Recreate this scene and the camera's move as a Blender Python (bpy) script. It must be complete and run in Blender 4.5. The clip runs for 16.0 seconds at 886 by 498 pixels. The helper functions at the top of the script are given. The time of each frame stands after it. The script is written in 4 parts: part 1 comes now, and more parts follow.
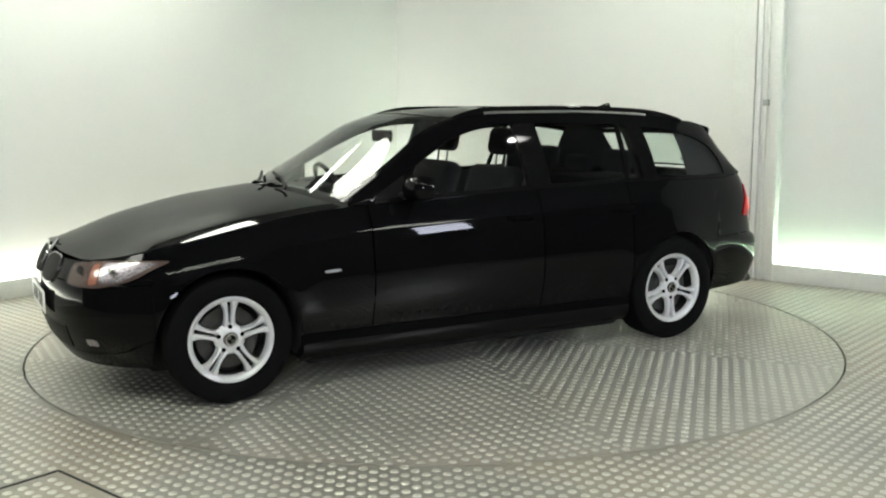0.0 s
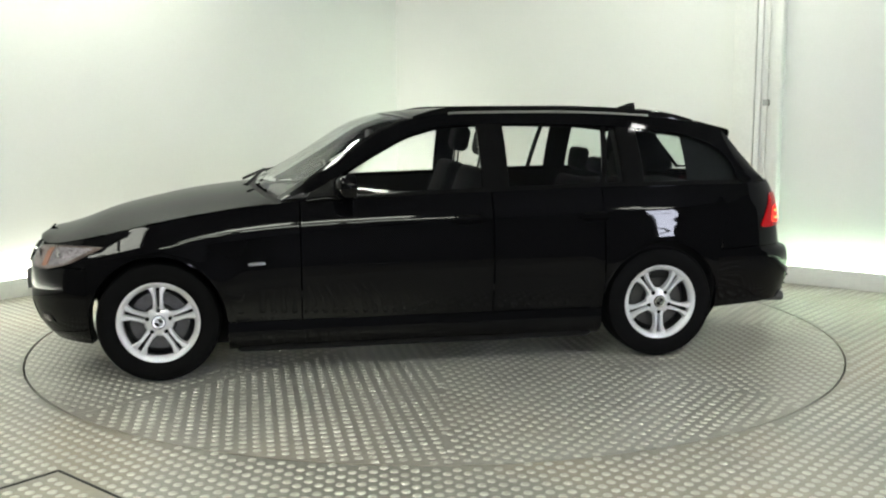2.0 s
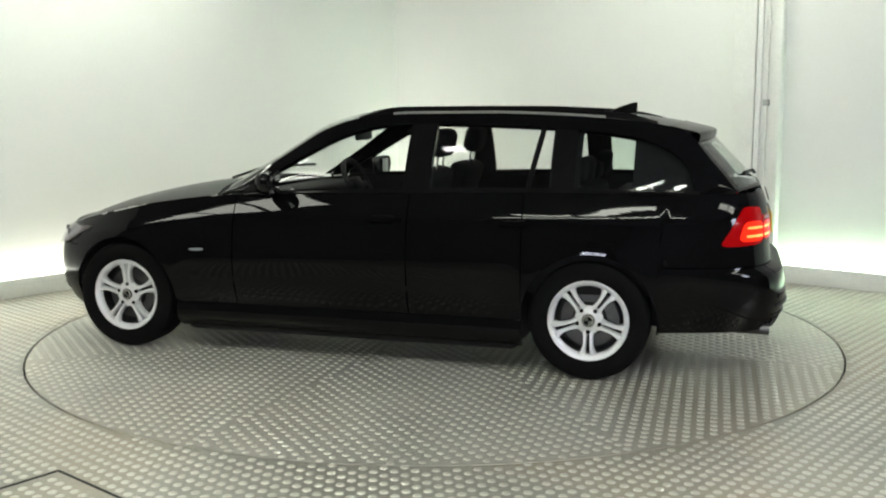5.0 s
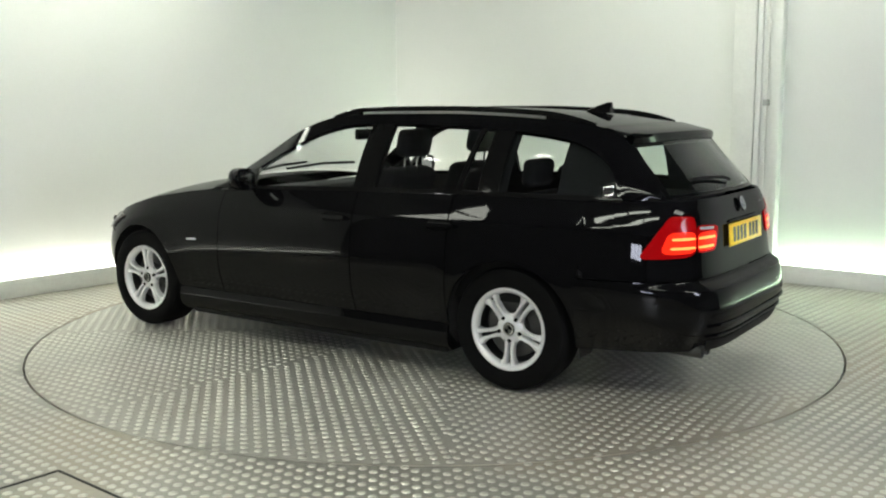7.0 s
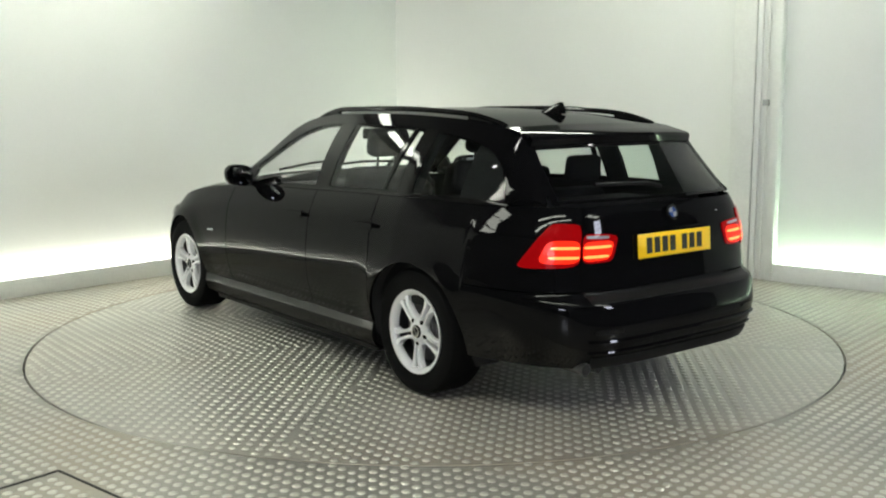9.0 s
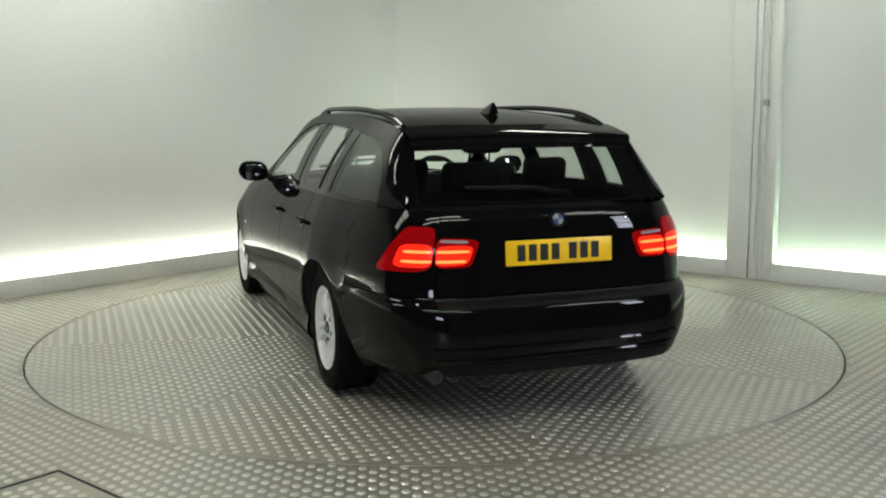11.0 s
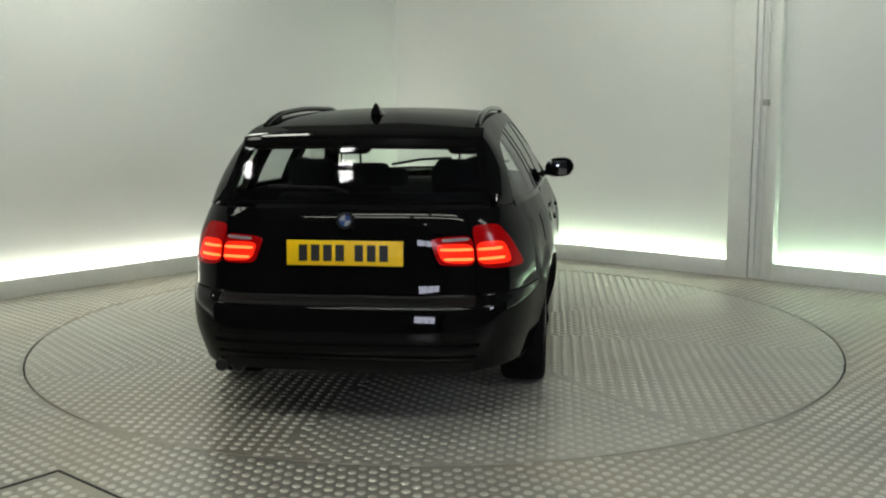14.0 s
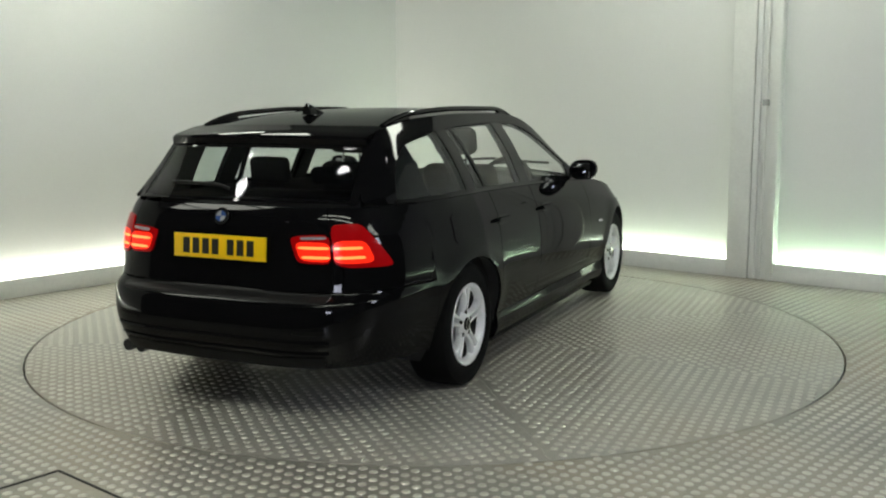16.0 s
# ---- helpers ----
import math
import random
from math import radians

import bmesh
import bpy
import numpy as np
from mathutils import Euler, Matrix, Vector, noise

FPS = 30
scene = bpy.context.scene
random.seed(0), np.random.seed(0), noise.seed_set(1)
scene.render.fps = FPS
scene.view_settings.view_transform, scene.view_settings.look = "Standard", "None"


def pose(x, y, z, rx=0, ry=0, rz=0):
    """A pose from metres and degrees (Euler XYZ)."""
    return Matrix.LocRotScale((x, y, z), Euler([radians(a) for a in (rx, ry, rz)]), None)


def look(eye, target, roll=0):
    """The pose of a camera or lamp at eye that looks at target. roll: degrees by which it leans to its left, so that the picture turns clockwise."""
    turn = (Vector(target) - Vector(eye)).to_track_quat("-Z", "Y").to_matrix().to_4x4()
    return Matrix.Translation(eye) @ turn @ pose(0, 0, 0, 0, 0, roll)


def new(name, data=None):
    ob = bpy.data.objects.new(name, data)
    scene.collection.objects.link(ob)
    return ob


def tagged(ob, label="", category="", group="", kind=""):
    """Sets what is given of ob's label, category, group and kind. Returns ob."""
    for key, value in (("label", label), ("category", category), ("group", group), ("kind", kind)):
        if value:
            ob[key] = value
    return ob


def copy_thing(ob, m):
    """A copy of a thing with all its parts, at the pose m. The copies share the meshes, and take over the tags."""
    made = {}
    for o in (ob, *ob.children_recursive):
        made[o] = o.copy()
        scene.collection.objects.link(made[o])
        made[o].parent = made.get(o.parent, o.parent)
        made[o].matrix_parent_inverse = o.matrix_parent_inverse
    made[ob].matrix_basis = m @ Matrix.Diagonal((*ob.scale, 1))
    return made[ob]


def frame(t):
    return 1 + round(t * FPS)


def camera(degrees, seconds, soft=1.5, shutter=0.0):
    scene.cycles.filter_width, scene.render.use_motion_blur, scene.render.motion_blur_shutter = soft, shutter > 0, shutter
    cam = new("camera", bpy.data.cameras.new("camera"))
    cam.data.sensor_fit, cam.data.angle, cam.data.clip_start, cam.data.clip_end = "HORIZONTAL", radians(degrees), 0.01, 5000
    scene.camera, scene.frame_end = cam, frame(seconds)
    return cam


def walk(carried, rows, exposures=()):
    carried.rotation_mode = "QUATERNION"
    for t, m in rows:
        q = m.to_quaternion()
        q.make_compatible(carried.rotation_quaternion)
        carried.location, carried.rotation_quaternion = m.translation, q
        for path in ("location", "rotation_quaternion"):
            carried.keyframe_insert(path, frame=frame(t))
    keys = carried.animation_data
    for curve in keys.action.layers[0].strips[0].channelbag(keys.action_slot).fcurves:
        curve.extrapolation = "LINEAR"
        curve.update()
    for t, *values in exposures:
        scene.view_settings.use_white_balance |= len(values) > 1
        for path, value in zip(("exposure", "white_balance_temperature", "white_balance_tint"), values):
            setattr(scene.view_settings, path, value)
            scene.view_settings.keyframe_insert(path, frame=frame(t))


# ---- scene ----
cam = camera(48.92, 16.0, soft=2.1)
EYE = Vector((0, -6.216, 1.4255))
CAM = look(EYE, EYE + Vector((math.sin(radians(0.455)) * math.cos(radians(8.305)), math.cos(radians(0.455)) * math.cos(radians(8.305)), -math.sin(radians(8.305)))), -0.217)
walk(cam, [(0, CAM), (16, CAM)], [(0, 0.60), (2.0, 0.70), (4.0, 0.68), (6.5, 0.54), (9.0, 0.47), (11.0, 0.12), (12.5, 0.0), (15.0, -0.11), (16.0, 0.08)])

# ---- light ----
world = bpy.data.worlds.new("world")
scene.world = world
world.use_nodes = True
world.node_tree.nodes["Background"].inputs[0].default_value = (0.5, 0.52, 0.5, 1)
world.node_tree.nodes["Background"].inputs[1].default_value = 0.02
STRIP_GLOW, PANEL_GLOW, FILL_GLOW, WINDOW_GLOW = 35.0, 11.0, 20.0, 28.0


# ---- materials ----
def ramp(nt, fac, c0, c1, lo=0.3, hi=0.7):
    r = nt.nodes.new("ShaderNodeValToRGB")
    r.color_ramp.elements[0].position, r.color_ramp.elements[1].position = lo, hi
    r.color_ramp.elements[0].color, r.color_ramp.elements[1].color = (*c0, 1), (*c1, 1)
    nt.links.new(fac, r.inputs[0])
    return r.outputs[0]


def material(name, color, rough=0.5, metal=0.0, vary=0.15, scale=3.0, grain=120.0, bump=0.0, coat=0.0, rough_vary=0.1, glow=0.0, spec=0.5, emit=None, stain=None):
    """A surface with broad stains and fine grain in colour and gloss, and relief where bump is given."""
    m = bpy.data.materials.new(name)
    m.use_nodes = True
    nt = m.node_tree
    b = nt.nodes["Principled BSDF"]
    b.inputs["Metallic"].default_value = metal
    b.inputs["Coat Weight"].default_value = coat
    b.inputs["Coat Roughness"].default_value = 0.03
    b.inputs["Coat IOR"].default_value = 1.40
    b.inputs["Specular IOR Level"].default_value = spec
    tc = nt.nodes.new("ShaderNodeTexCoord")
    big = nt.nodes.new("ShaderNodeTexNoise")
    big.inputs["Scale"].default_value, big.inputs["Detail"].default_value = scale, 5
    fine = nt.nodes.new("ShaderNodeTexNoise")
    fine.inputs["Scale"].default_value, fine.inputs["Detail"].default_value = grain, 3
    for n in (big, fine):
        nt.links.new(tc.outputs["Object"], n.inputs["Vector"])
    mix = nt.nodes.new("ShaderNodeMath")
    mix.operation = "MULTIPLY_ADD"
    mix.inputs[1].default_value = 0.35
    nt.links.new(fine.outputs[0], mix.inputs[0])
    sub = nt.nodes.new("ShaderNodeMath")
    sub.operation = "MULTIPLY"
    sub.inputs[1].default_value = 0.65
    nt.links.new(big.outputs[0], sub.inputs[0])
    nt.links.new(sub.outputs[0], mix.inputs[2])
    dark = tuple(c * (1 - vary) for c in color)
    lite = tuple(min(1, c * (1 + vary)) for c in color)
    colour = ramp(nt, mix.outputs[0], dark, lite)
    if stain:
        patch = nt.nodes.new("ShaderNodeTexNoise")
        patch.inputs["Scale"].default_value, patch.inputs["Detail"].default_value = 0.45, 4
        nt.links.new(tc.outputs["Object"], patch.inputs["Vector"])
        where = ramp(nt, patch.outputs[0], (0, 0, 0), (0.85, 0.85, 0.85), 0.46, 0.62)
        blend = nt.nodes.new("ShaderNodeMixRGB")
        blend.inputs[2].default_value = (*stain, 1)
        nt.links.new(where, blend.inputs[0])
        nt.links.new(colour, blend.inputs[1])
        colour = blend.outputs[0]
    nt.links.new(colour, b.inputs["Base Color"])
    rr = nt.nodes.new("ShaderNodeMapRange")
    rr.inputs["To Min"].default_value, rr.inputs["To Max"].default_value = max(0.0, rough - rough_vary), min(1.0, rough + rough_vary)
    nt.links.new(mix.outputs[0], rr.inputs[0])
    nt.links.new(rr.outputs[0], b.inputs["Roughness"])
    if bump:
        bn = nt.nodes.new("ShaderNodeBump")
        bn.inputs["Strength"].default_value, bn.inputs["Distance"].default_value = bump, 0.004
        nt.links.new(mix.outputs[0], bn.inputs["Height"])
        nt.links.new(bn.outputs[0], b.inputs["Normal"])
    if glow:
        b.inputs["Emission Color"].default_value = (*(emit or color), 1)
        b.inputs["Emission Strength"].default_value = glow
    return m


def glass_material(name, tint, rough=0.0, base_gloss=0.045):
    """Thin window glass: lets light straight through with a tint and mirrors by Fresnel."""
    m = bpy.data.materials.new(name)
    m.use_nodes = True
    nt = m.node_tree
    nt.nodes.remove(nt.nodes["Principled BSDF"])
    out = nt.nodes["Material Output"]
    tr = nt.nodes.new("ShaderNodeBsdfTransparent")
    tr.inputs[0].default_value = (*tint, 1)
    gl = nt.nodes.new("ShaderNodeBsdfGlossy")
    gl.inputs["Roughness"].default_value = rough
    lw = nt.nodes.new("ShaderNodeLayerWeight")
    lw.inputs[0].default_value = 0.5
    pw = nt.nodes.new("ShaderNodeMath")
    pw.operation, pw.inputs[1].default_value = "POWER", 5.0
    fr = nt.nodes.new("ShaderNodeMath")
    fr.operation, fr.inputs[1].default_value, fr.inputs[2].default_value = "MULTIPLY_ADD", 0.93, base_gloss
    nt.links.new(lw.outputs["Facing"], pw.inputs[0])
    nt.links.new(pw.outputs[0], fr.inputs[0])
    mx = nt.nodes.new("ShaderNodeMixShader")
    nt.links.new(fr.outputs[0], mx.inputs[0])
    nt.links.new(tr.outputs[0], mx.inputs[1])
    nt.links.new(gl.outputs[0], mx.inputs[2])
    nt.links.new(mx.outputs[0], out.inputs[0])
    return m


M_WALL = material("white wall paint", (0.74, 0.75, 0.72), 0.6, vary=0.03, scale=0.8, grain=60, bump=0.05)
M_TRIM = material("white trim paint", (0.74, 0.75, 0.71), 0.5, vary=0.08, scale=2.0, grain=40, bump=0.05)
M_DARKWALL = material("dark grey paint", (0.035, 0.035, 0.035), 0.8, vary=0.2, scale=1.0)
M_CEIL = material("ceiling paint", (0.12, 0.12, 0.12), 0.9, vary=0.1, scale=1.0)
M_FLOOR = material("grey tread plate", (0.295, 0.285, 0.245), 0.34, metal=0.28, vary=0.36, scale=0.9, grain=45, bump=0.06, stain=(0.34, 0.275, 0.19))
M_TABLE = material("grey turntable tread plate", (0.395, 0.385, 0.340), 0.31, metal=0.42, vary=0.28, scale=0.9, grain=45, bump=0.06, stain=(0.32, 0.28, 0.22))
M_STUD = material("worn bare steel studs", (0.56, 0.55, 0.49), 0.34, metal=0.45, vary=0.2, scale=2.0, grain=60)
M_PIT = material("dark pit", (0.015, 0.015, 0.015), 0.9)
M_STRIP = material("strip light tube", (0.84, 1.0, 0.79), 0.5, vary=0.0, glow=1.15 * STRIP_GLOW)
M_STRIP_WHITE = material("white strip light tube", (0.99, 1.0, 0.90), 0.5, vary=0.0, glow=1.05 * STRIP_GLOW)
M_STRIP_GREEN = material("greenish strip light tube", (0.72, 1.0, 0.72), 0.5, vary=0.0, glow=1.15 * STRIP_GLOW)
M_PANEL = material("ceiling light diffuser", (0.97, 1.0, 0.88), 0.5, vary=0.0, glow=PANEL_GLOW)
# cover of the unseen battens, added to lift walls and floor
M_FILL = material("fill light cover", (0.95, 1.0, 0.87), 0.5, vary=0.0, glow=FILL_GLOW)
M_SPOT = material("spot lamp lens", (1.0, 0.98, 0.95), 0.5, vary=0.0, glow=34.0)
M_SKY = material("bright daylight pane", (0.80, 0.84, 1.0), 0.5, vary=0.0, glow=WINDOW_GLOW)
M_STEEL = material("painted grey metal", (0.35, 0.36, 0.34), 0.45, metal=0.3, vary=0.1)

M_PAINT = material("gloss black car paint", (0.0035, 0.0035, 0.004), 0.25, vary=0.1, scale=5, grain=900, coat=0.50, rough_vary=0.02, spec=0.0)
M_GLOSSBLACK = material("gloss black trim", (0.006, 0.006, 0.006), 0.06, vary=0.1, scale=8, rough_vary=0.02, spec=0.12)
M_PLASTIC = material("black textured plastic", (0.008, 0.008, 0.008), 0.55, vary=0.2, scale=20, grain=400, bump=0.1, spec=0.12)
M_SATIN = material("satin black pillar film", (0.010, 0.010, 0.010), 0.42, vary=0.15, scale=15, spec=0.12)
M_RUBBER = material("black tyre rubber", (0.004, 0.004, 0.0042), 0.75, vary=0.25, scale=10, grain=200, bump=0.1, spec=0.08)
M_ALLOY = material("silver painted alloy", (0.76, 0.76, 0.78), 0.34, metal=0.4, vary=0.03, scale=8, grain=200)
M_CHROME = material("chrome", (0.75, 0.75, 0.76), 0.08, metal=1.0, vary=0.04, rough_vary=0.03)
M_DISC = material("brake disc steel", (0.10, 0.10, 0.10), 0.35, metal=0.9, vary=0.2, scale=20)
M_CLOTH = material("black seat cloth", (0.009, 0.009, 0.010), 0.85, vary=0.2, scale=12, grain=500, bump=0.15, spec=0.1)
M_MIRROR = material("dim mirror glass", (0.26, 0.27, 0.28), 0.03, metal=1.0, vary=0.02)
M_GLASS = glass_material("car window glass", (0.98, 0.99, 0.985))
M_DARKGLASS = glass_material("rear car glass", (0.86, 0.93, 0.895))
M_LENS = glass_material("clear lamp lens", (0.93, 0.93, 0.95))
M_RED = material("lit red lamp lens", (0.09, 0.001, 0.002), 0.15, vary=0.2, scale=30, coat=0.12, glow=0.17, emit=(1.0, 0.004, 0.006), spec=0.1)
M_REDMID = material("red lamp chamber", (0.4, 0.01, 0.005), 0.2, vary=0.2, scale=40, glow=1.0, emit=(1.0, 0.022, 0.006), spec=0.2)
M_REDHOT = material("glowing red light band", (0.8, 0.05, 0.02), 0.2, vary=0.0, glow=3.4, emit=(1.0, 0.13, 0.03))
M_AMBER = material("amber lamp", (0.40, 0.17, 0.11), 0.2, vary=0.1, coat=1.0)
M_LAMPDARK = material("dark lamp chamber", (0.10, 0.065, 0.055), 0.3, metal=0.3, vary=0.3, scale=40)
M_LAMPINNER = material("silver lamp reflector", (0.32, 0.29, 0.31), 0.26, metal=0.6, vary=0.1)
M_PLATE = material("yellow number plate", (0.92, 0.57, 0.005), 0.35, vary=0.03, grain=200)
M_PLATEW = material("white number plate", (0.75, 0.75, 0.72), 0.35, vary=0.03)
M_INK = material("black print", (0.01, 0.01, 0.01), 0.4)
M_BLUE = material("blue enamel", (0.03, 0.07, 0.22), 0.2, coat=1.0)
M_WHITE = material("white enamel", (0.30, 0.31, 0.33), 0.2, coat=1.0)
M_SEAM = material("dark joint", (0.02, 0.02, 0.018), 0.9)


# ---- mesh tools ----
def finish(bm, name, mat, parent=None, label="", smooth=True, sharp=35):
    bmesh.ops.recalc_face_normals(bm, faces=bm.faces[:])
    return link(bm, name, mat, parent, label, smooth, sharp)


def link(bm, name, mat, parent=None, label="", smooth=True, sharp=35):
    me = bpy.data.meshes.new(name)
    bm.normal_update()
    if smooth:
        lim = radians(sharp)
        for f in bm.faces:
            f.smooth = True
        for e in bm.edges:
            if len(e.link_faces) == 2 and e.calc_face_angle(0) > lim:
                e.smooth = False
    bm.to_mesh(me)
    bm.free()
    me.materials.append(mat)
    ob = new(name, me)
    if parent:
        ob.parent = parent
    if label:
        tagged(ob, label)
    return ob


def part(name, bm, mat, parent, label="", smooth=True, sharp=35):
    return finish(bm, name, mat, parent, label, smooth, sharp)


def box(bm, x0, x1, y0, y1, z0, z1, bevel=0.0, m=None, segs=2):
    r = bmesh.ops.create_cube(bm, size=1.0)
    mm = Matrix.Translation(((x0 + x1) / 2, (y0 + y1) / 2, (z0 + z1) / 2)) @ Matrix.Diagonal((x1 - x0, y1 - y0, z1 - z0, 1))
    bmesh.ops.transform(bm, matrix=mm, verts=r["verts"])
    vs = r["verts"]
    if bevel:
        es = list({e for v in vs for e in v.link_edges})
        out = bmesh.ops.bevel(bm, geom=es, offset=bevel, segments=segs, affect="EDGES", profile=0.5)
        vs = list({v for f in out["faces"] for v in f.verts} | {v for v in vs if v.is_valid})
    if m:
        bmesh.ops.transform(bm, matrix=m, verts=vs)
    return vs


def made_box(name, mat, parent, x0, x1, y0, y1, z0, z1, bevel=0.004, label="", m=None, segs=2):
    bm = bmesh.new()
    box(bm, x0, x1, y0, y1, z0, z1, bevel, m, segs)
    return part(name, bm, mat, parent, label)


def grid(bm, pts):
    """Faces over a table of points, rows of equal length."""
    vs = [[bm.verts.new(p) for p in row] for row in pts]
    for a, b in zip(vs, vs[1:]):
        for i in range(len(a) - 1):
            q = [a[i], a[i + 1], b[i + 1], b[i]]
            if (q[0].co - q[2].co).length > 1e-5 and (q[1].co - q[3].co).length > 1e-5:
                bm.faces.new(q)
    return vs


def lathe(bm, profile, n=48, axis="y", m=None):
    """Turns a profile of (radius, along) round the axis."""
    rings = []
    for r, a in profile:
        ring = []
        for i in range(n):
            t = 2 * math.pi * i / n
            c, s = r * math.cos(t), r * math.sin(t)
            p = (c, a, s) if axis == "y" else ((c, s, a) if axis == "z" else (a, c, s))
            ring.append(bm.verts.new(m @ Vector(p) if m else p))
        rings.append(ring)
    for a, b in zip(rings, rings[1:]):
        for i in range(n):
            bm.faces.new((a[i], a[(i + 1) % n], b[(i + 1) % n], b[i]))
    for ring, r in ((rings[0], profile[0][0]), (rings[-1], profile[-1][0])):
        if r < 0.02:
            bm.faces.new(ring)
    return rings


def tube(bm, pts, r, n=8, closed=False):
    """A round bar along a line of points."""
    pts = [Vector(p) for p in pts]
    rings = []
    for i, p in enumerate(pts):
        a, b = pts[max(0, i - 1)], pts[min(len(pts) - 1, i + 1)]
        d = (b - a).normalized()
        u = d.cross(Vector((0, 0, 1)))
        u = (u if u.length > 0.05 else d.cross(Vector((0, 1, 0)))).normalized()
        w = d.cross(u)
        rings.append([bm.verts.new(p + r * (u * math.cos(2 * math.pi * k / n) + w * math.sin(2 * math.pi * k / n))) for k in range(n)])
    for a, b in zip(rings, rings[1:]):
        for k in range(n):
            bm.faces.new((a[k], a[(k + 1) % n], b[(k + 1) % n], b[k]))
    bm.faces.new(rings[0]), bm.faces.new(rings[-1])


def keyed(*keys):
    """A smooth curve through (s, value) keys, with no overshoot."""
    ks = sorted(keys)
    xs = [k[0] for k in ks]
    ys = [k[1] for k in ks]
    d = [(ys[i + 1] - ys[i]) / (xs[i + 1] - xs[i]) for i in range(len(xs) - 1)]
    m = [d[0]] + [0.0 if a * b <= 0 else 2 * a * b / (a + b) for a, b in zip(d, d[1:])] + [d[-1]]

    def at(x):
        if x <= xs[0]:
            return ys[0]
        if x >= xs[-1]:
            return ys[-1]
        i = max(k for k in range(len(xs) - 1) if xs[k] <= x)
        h = xs[i + 1] - xs[i]
        t = (x - xs[i]) / h
        return (1 + 2 * t) * (1 - t) ** 2 * ys[i] + t * (1 - t) ** 2 * h * m[i] + t * t * (3 - 2 * t) * ys[i + 1] + t * t * (t - 1) * h * m[i + 1]
    return at


def span(a, b, n):
    return [a + (b - a) * i / n for i in range(n + 1)]


# ---- the room ----
CORNER = Vector((-0.395, 4.17, 0))
LEFT_DIR = Vector((-0.672, -0.741, 0)).normalized()
RIGHT_DIR = Vector((0.780, -0.627, 0)).normalized()
LEFT_IN = Vector((0.741, -0.672, 0)).normalized()
RIGHT_IN = Vector((-0.627, -0.780, 0)).normalized()
WALL_LEN, WALL_H = 9.2, 3.4


def wall_frame(d, inward):
    """A wall's space: x along it from the corner, y into the room, z up."""
    m = Matrix((d, inward, (0, 0, 1))).transposed().to_4x4()
    return Matrix.Translation(CORNER) @ m


LW, RW = wall_frame(LEFT_DIR, LEFT_IN), wall_frame(RIGHT_DIR, RIGHT_IN)


def wall_box(name, mat, frame_m, x0, x1, y0, y1, z0, z1, bevel=0.0, label="", kind="structure"):
    bm = bmesh.new()
    box(bm, x0, x1, y0, y1, z0, z1, bevel, frame_m)
    ob = finish(bm, name, mat)
    return tagged(ob, label, kind=kind)


